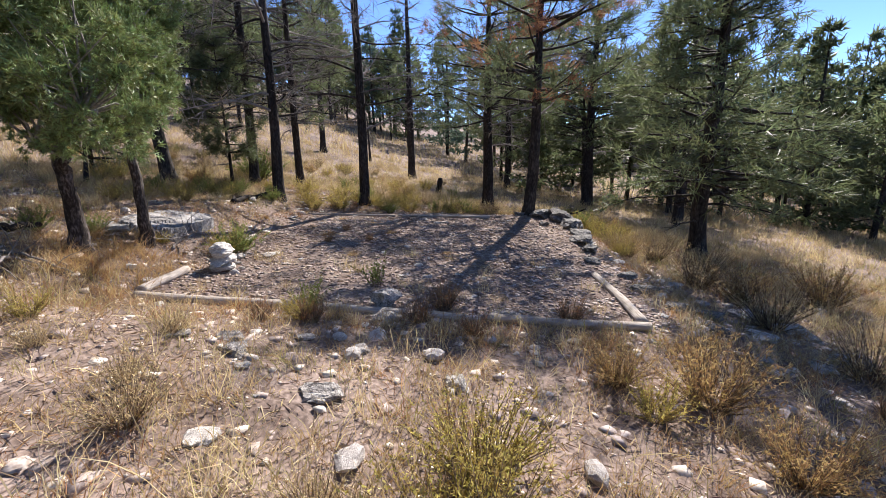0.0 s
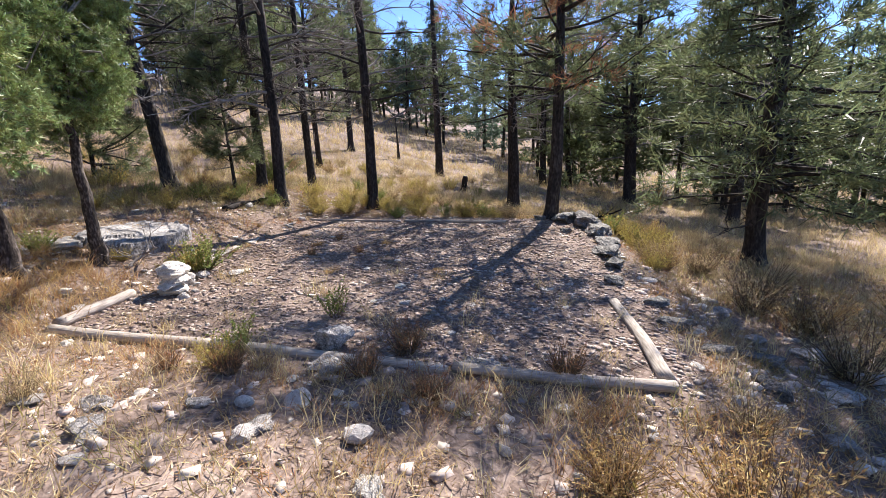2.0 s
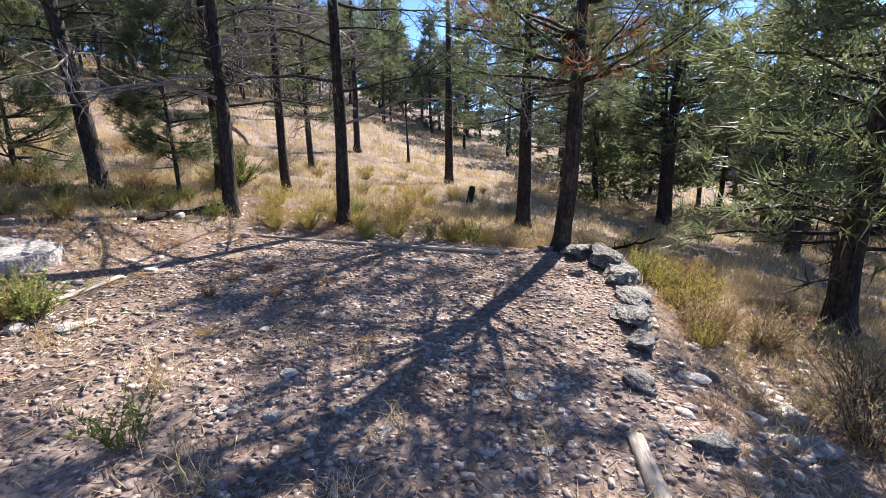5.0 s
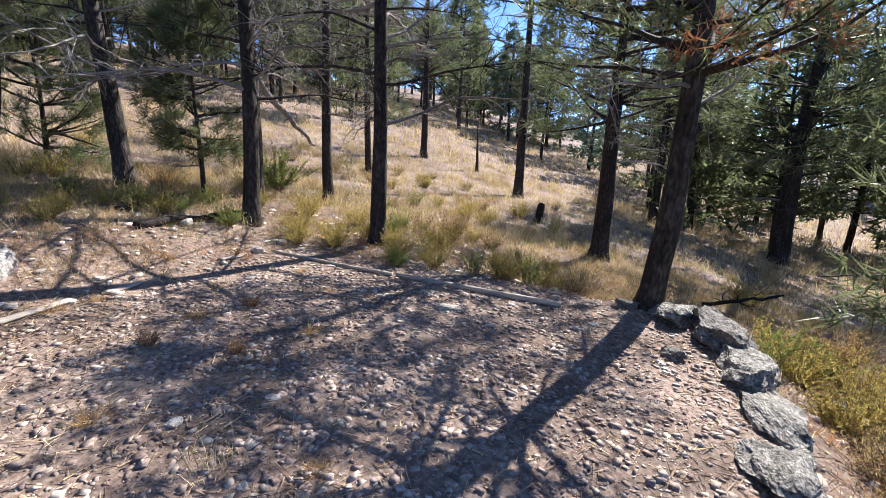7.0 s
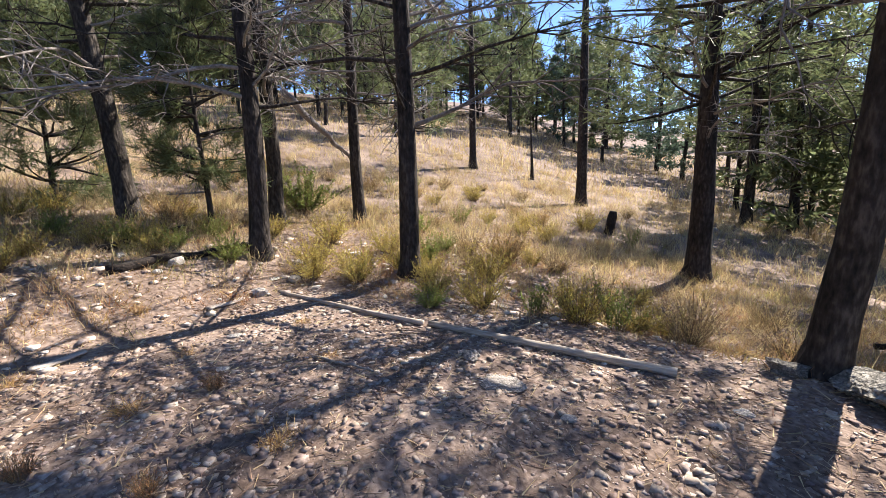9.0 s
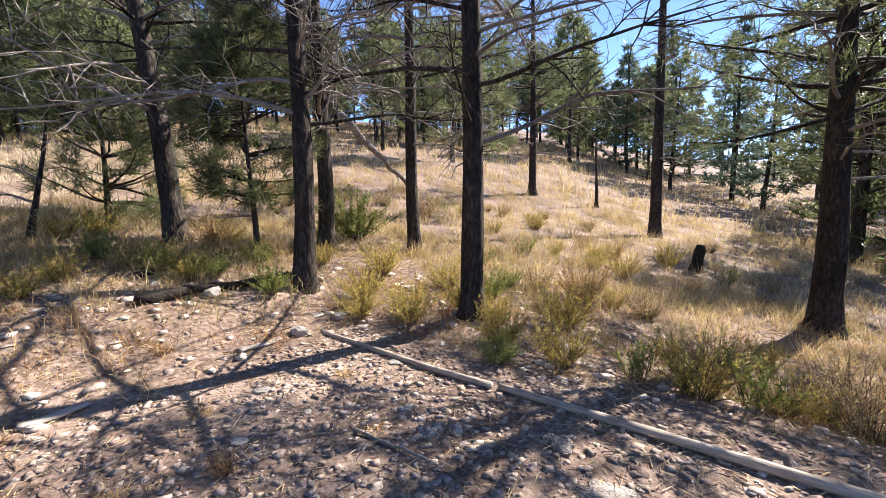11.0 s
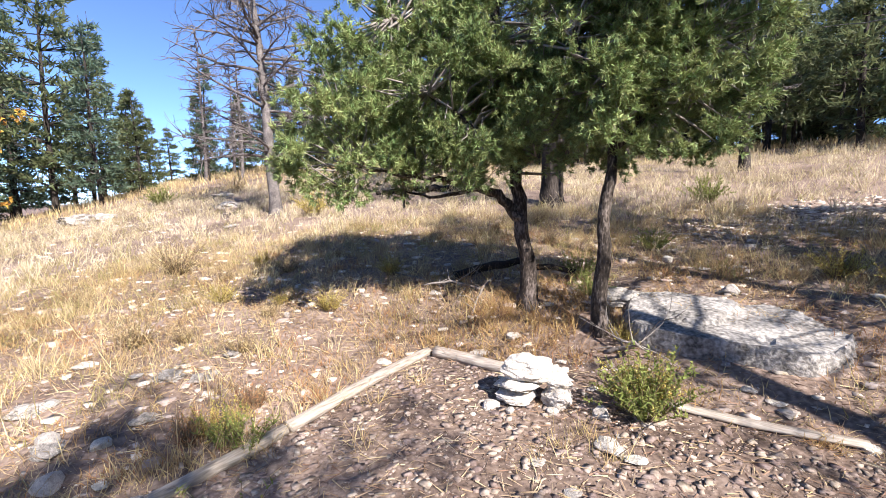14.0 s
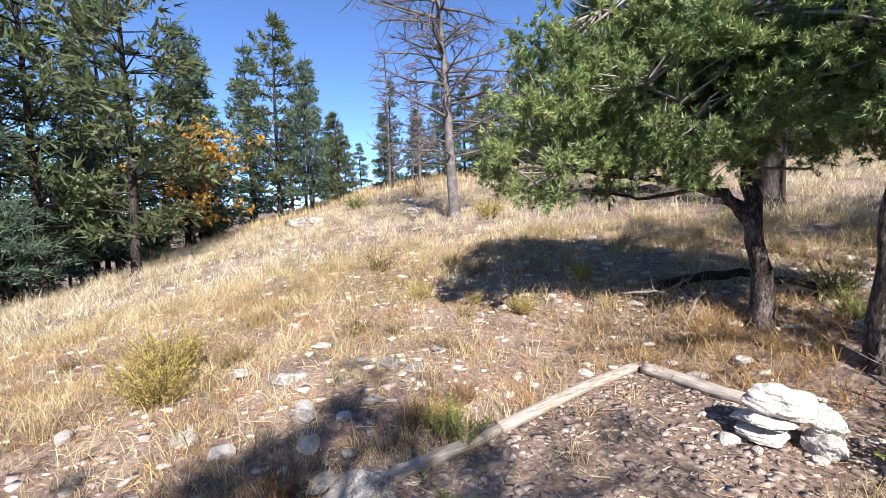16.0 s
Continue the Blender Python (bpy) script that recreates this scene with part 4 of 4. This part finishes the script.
for k, (key, x, y, s) in enumerate((("green", -5.42, 2.42, 1.05), ("yellow", -5.5, 2.3, 0.9), ("big", -0.72, 0.92, 1.05), ("dry", -1.15, 0.8, 0.6), ("weed", -3.28, 2.80, 0.95), ("weed", -3.22, 2.0, 0.85), ("weed", -3.12, 1.93, 0.7),
                                    ("rust", -2.43, 2.85, 1.2), ("rust", -1.48, 3.40, 1.0), ("rust", -2.92, 1.82, 0.9), ("rust", -2.35, 2.45, 1.0), ("rust", -3.2, 1.55, 0.8), ("rust", -1.9, 2.6, 0.9), ("big", -0.95, 1.36, 0.95), ("golden", -0.34, 3.0, 1.15), ("golden", -0.85, 2.75, 0.75), ("yellow", -0.55, 2.55, 0.75), ("golden", 0.15, 2.6, 0.9),
                                    ("yellow", -3.2, 8.0, 1.1), ("yellow", -3.5, 8.3, 1.0), ("yellow", -4.9, 10.8, 1.2), ("yellow", -2.8, 7.6, 0.9), ("green", -3.4, 8.8, 1.0), ("green", -10.5, 5.4, 2.0), ("weed", -5.5, 7.15, 1.2), ("dry", -5.1, 7.45, 1.0), ("yellow", -5.75, 7.0, 1.1), ("weed", -6.0, 6.75, 1.0), ("yellow", -6.35, 6.4, 1.0),
                                    ("yellow", -6.8, 6.15, 0.9), ("yellow", -7.7, 5.6, 1.0), ("yellow", -8.1, 5.2, 1.1), ("yellow", -8.7, 5.5, 1.1), ("yellow", -8.2, 6.1, 1.0), ("green", -8.05, 4.35, 0.8), ("yellow", -7.1, 6.9, 1.2), ("yellow", -8.5, 3.6, 0.9), ("yellow", -8.6, 3.1, 0.9), ("green", -8.9, 2.7, 0.8), ("yellow", -8.0, 2.2, 0.8),
                                    ("dry", -6.1, 7.5, 1.2), ("dry", -4.8, 8.3, 1.2), ("dry", -2.4, 7.1, 1.1), ("dry", -5.6, 8.2, 1.3), ("green", -5.9, 1.15, 0.6), ("green", -6.1, 0.7, 0.7), ("dry", -2.2, 0.4, 0.9), ("dry", -1.9, -2.0, 1.4), ("yellow", -3.6, -5.6, 1.6), ("green", 1.0, -11.5, 1.6), ("dry", -1.1, -11.8, 2.0),
                                    ("yellow", -3.05, 1.80, 0.62), ("yellow", -2.75, 7.75, 1.1), ("yellow", -2.85, 8.35, 1.2), ("golden", -2.3, 7.3, 1.0), ("yellow", -3.1, 8.9, 1.2), ("golden", -3.5, 9.6, 1.1), ("yellow", -2.2, 6.7, 0.8), ("weed", -3.35, 7.85, 1.2), ("green", -9.9, -1.5, 1.2), ("green", -7.3, 0.3, 0.7), ("rust", -4.9, 4.1, 0.5), ("rust", -5.7, 4.3, 0.5), ("rust", -5.2, 3.6, 0.55), ("dry", -0.2, 5.4, 1.6), ("golden", -0.6, 6.3, 1.2), ("dry", -1.1, 6.5, 1.5), ("dry", -1.2, 7.4, 1.6), ("dry", -2.0, 7.8, 1.4), ("golden", 0.2, 7.2, 1.4), ("dry", 0.5, 4.6, 1.4))):
    bush(key, x, y, s, 47 * k)
g = np.random.default_rng(212)
for k in range(30):
    p, q = (g.uniform(-0.5, 4.2), g.uniform(5.1, 7.2)) if k % 2 else (g.uniform(-2.6, -0.7), g.uniform(2.0, 6.0))
    x, y = PAD_W + PAD_U * p + PAD_V * q
    if math.hypot(x + 6.5, y - 1.92) > 1.2:
        bush(("yellow", "yellow", "dry", "yellow", "green")[k % 5], x, y, g.uniform(0.55, 0.95), g.uniform(0, 360))
g = np.random.default_rng(211)
for k in range(46):
    x, y = g.uniform(-7, 1.5), g.uniform(-2, 4)
    if pad_gap(x, y) < 0.3 or math.hypot(x, y) < 0.5 or (x > -1.2 and 0.2 < y < 2.2 and x < 0.4):
        continue
    bush(("dry", "rust", "yellow", "dry")[k % 4], x, y, g.uniform(0.4, 0.8), g.uniform(0, 360))

g = np.random.default_rng(213)
for k in range(54):
    a, d = radians(g.uniform(34, 112)), g.uniform(5.0, 12.5)
    x, y = -3.5 - math.sin(a) * d, 4.5 + math.cos(a) * d
    if pad_gap(x, y) > 0.5 and math.hypot(x + 6.4, y - 2.0) > 1.3:
        bush(("yellow", "dry", "golden", "yellow", "weed", "dry")[k % 6], x, y, g.uniform(0.6, 1.15), g.uniform(0, 360))

# ---- wood on the ground ----
g = np.random.default_rng(301)
z = np.array([-0.1, 0.0, 0.1, 0.25, 0.42, 0.55])
V, F = tube(np.stack([z * 0.15, z * 0.05, z], 1), np.array([0.17, 0.15, 0.125, 0.115, 0.11, 0.085]), 12, 0.14, g, True)
stump = tagged(new("stump", mesh_of("stump", V, F, CHAR)), "short charred dead stump in golden grass", "stump")
stump.location, stump.scale = on(-9.5, 10.9), (0.75, 0.75, 0.8)


def stick(label, pts, r, mat, seed, name="fallen_branch", twigs=5):
    g = np.random.default_rng(seed)
    P = np.array([on(x, y, up) for x, y, up in pts])
    t = np.linspace(0, len(P) - 1, 12)
    Q = np.stack([np.interp(t, np.arange(len(P)), P[:, c]) for c in range(3)], 1) + g.normal(size=(12, 3)) * r * 0.3
    base = Q[0].copy()
    ob = new(name, mesh_of(name, *tube(Q - base, np.linspace(r, r * 0.5, 12), 8, 0.12, g, True), mat))
    ob.location = base
    for k in range(twigs):
        a = g.integers(2, 11)
        way = unit(g.normal(size=3) + [0, 0, 0.6])
        part("twig", mesh_of("twig", *tube(limb_path(g, Q[a] - base, way, g.uniform(0.15, 0.5), 0, 5, 0.25), np.linspace(r * 0.35, r * 0.08, 5), 4), mat), ob)
    return tagged(ob, label, "branch")


stick("charred fallen log in dry grass", [(-7.6, 3.4, 0.02), (-8.1, 4.1, 0.05), (-8.5, 4.6, 0.05)], 0.05, CHAR, 311, "fallen_log", 3)
stick("charred fallen branch in dry grass", [(-8.3, 3.2, 0.02), (-8.9, 3.9, 0.15)], 0.03, CHAR, 312)
stick("grey fallen log behind the juniper", [(-5.0, 0.05, 0.03), (-5.55, 0.3, 0.12), (-6.0, 0.75, 0.1)], 0.05, CHAR, 313, "fallen_log", 0)
stick("tangle of grey dead branches beside the juniper", [(-5.35, 0.3, 0.02), (-5.15, 0.5, 0.06), (-4.95, 0.75, 0.03)], 0.016, DEADWOOD, 314, twigs=5)
stick("grey dead twigs at the juniper's foot", [(-5.62, 1.75, 0.0), (-5.75, 1.95, 0.12), (-5.6, 2.05, 0.25)], 0.018, DEADWOOD, 315, twigs=12)
stick("pale dead branch in the juniper's shade", [(-5.15, 0.45, 0.02), (-4.9, 0.35, 0.14), (-4.6, 0.2, 0.1)], 0.016, DEADWOOD, 321, twigs=11)
stick("dark fallen log in the dry grass", [(-7.6, -6.6, 0.1), (-6.6, -7.0, 0.12), (-5.2, -7.4, 0.1)], 0.12, CHAR, 316, "fallen_log", 4)
stick("leaning fallen grey trunk in the forest", [(-14.5, 5.6, 1.9), (-16.0, 6.9, 0.8), (-17.0, 7.8, 0.0)], 0.09, DEADWOOD, 317, "fallen_log", 5)
stick("thin dead branch on the slope", [(-4.9, 0.2, 0.02), (-4.3, -0.6, 0.05)], 0.012, DEADWOOD, 318, twigs=6)
stick("grey fallen branch on the gravel", [(-5.9, 4.9, 0.01), (-5.5, 5.2, 0.02)], 0.012, DEADWOOD, 319, twigs=2)
stick("dark dead branch in the lower meadow", [(-4.9, 9.6, 0.05), (-4.2, 10.1, 0.45)], 0.03, CHAR, 320, twigs=7)
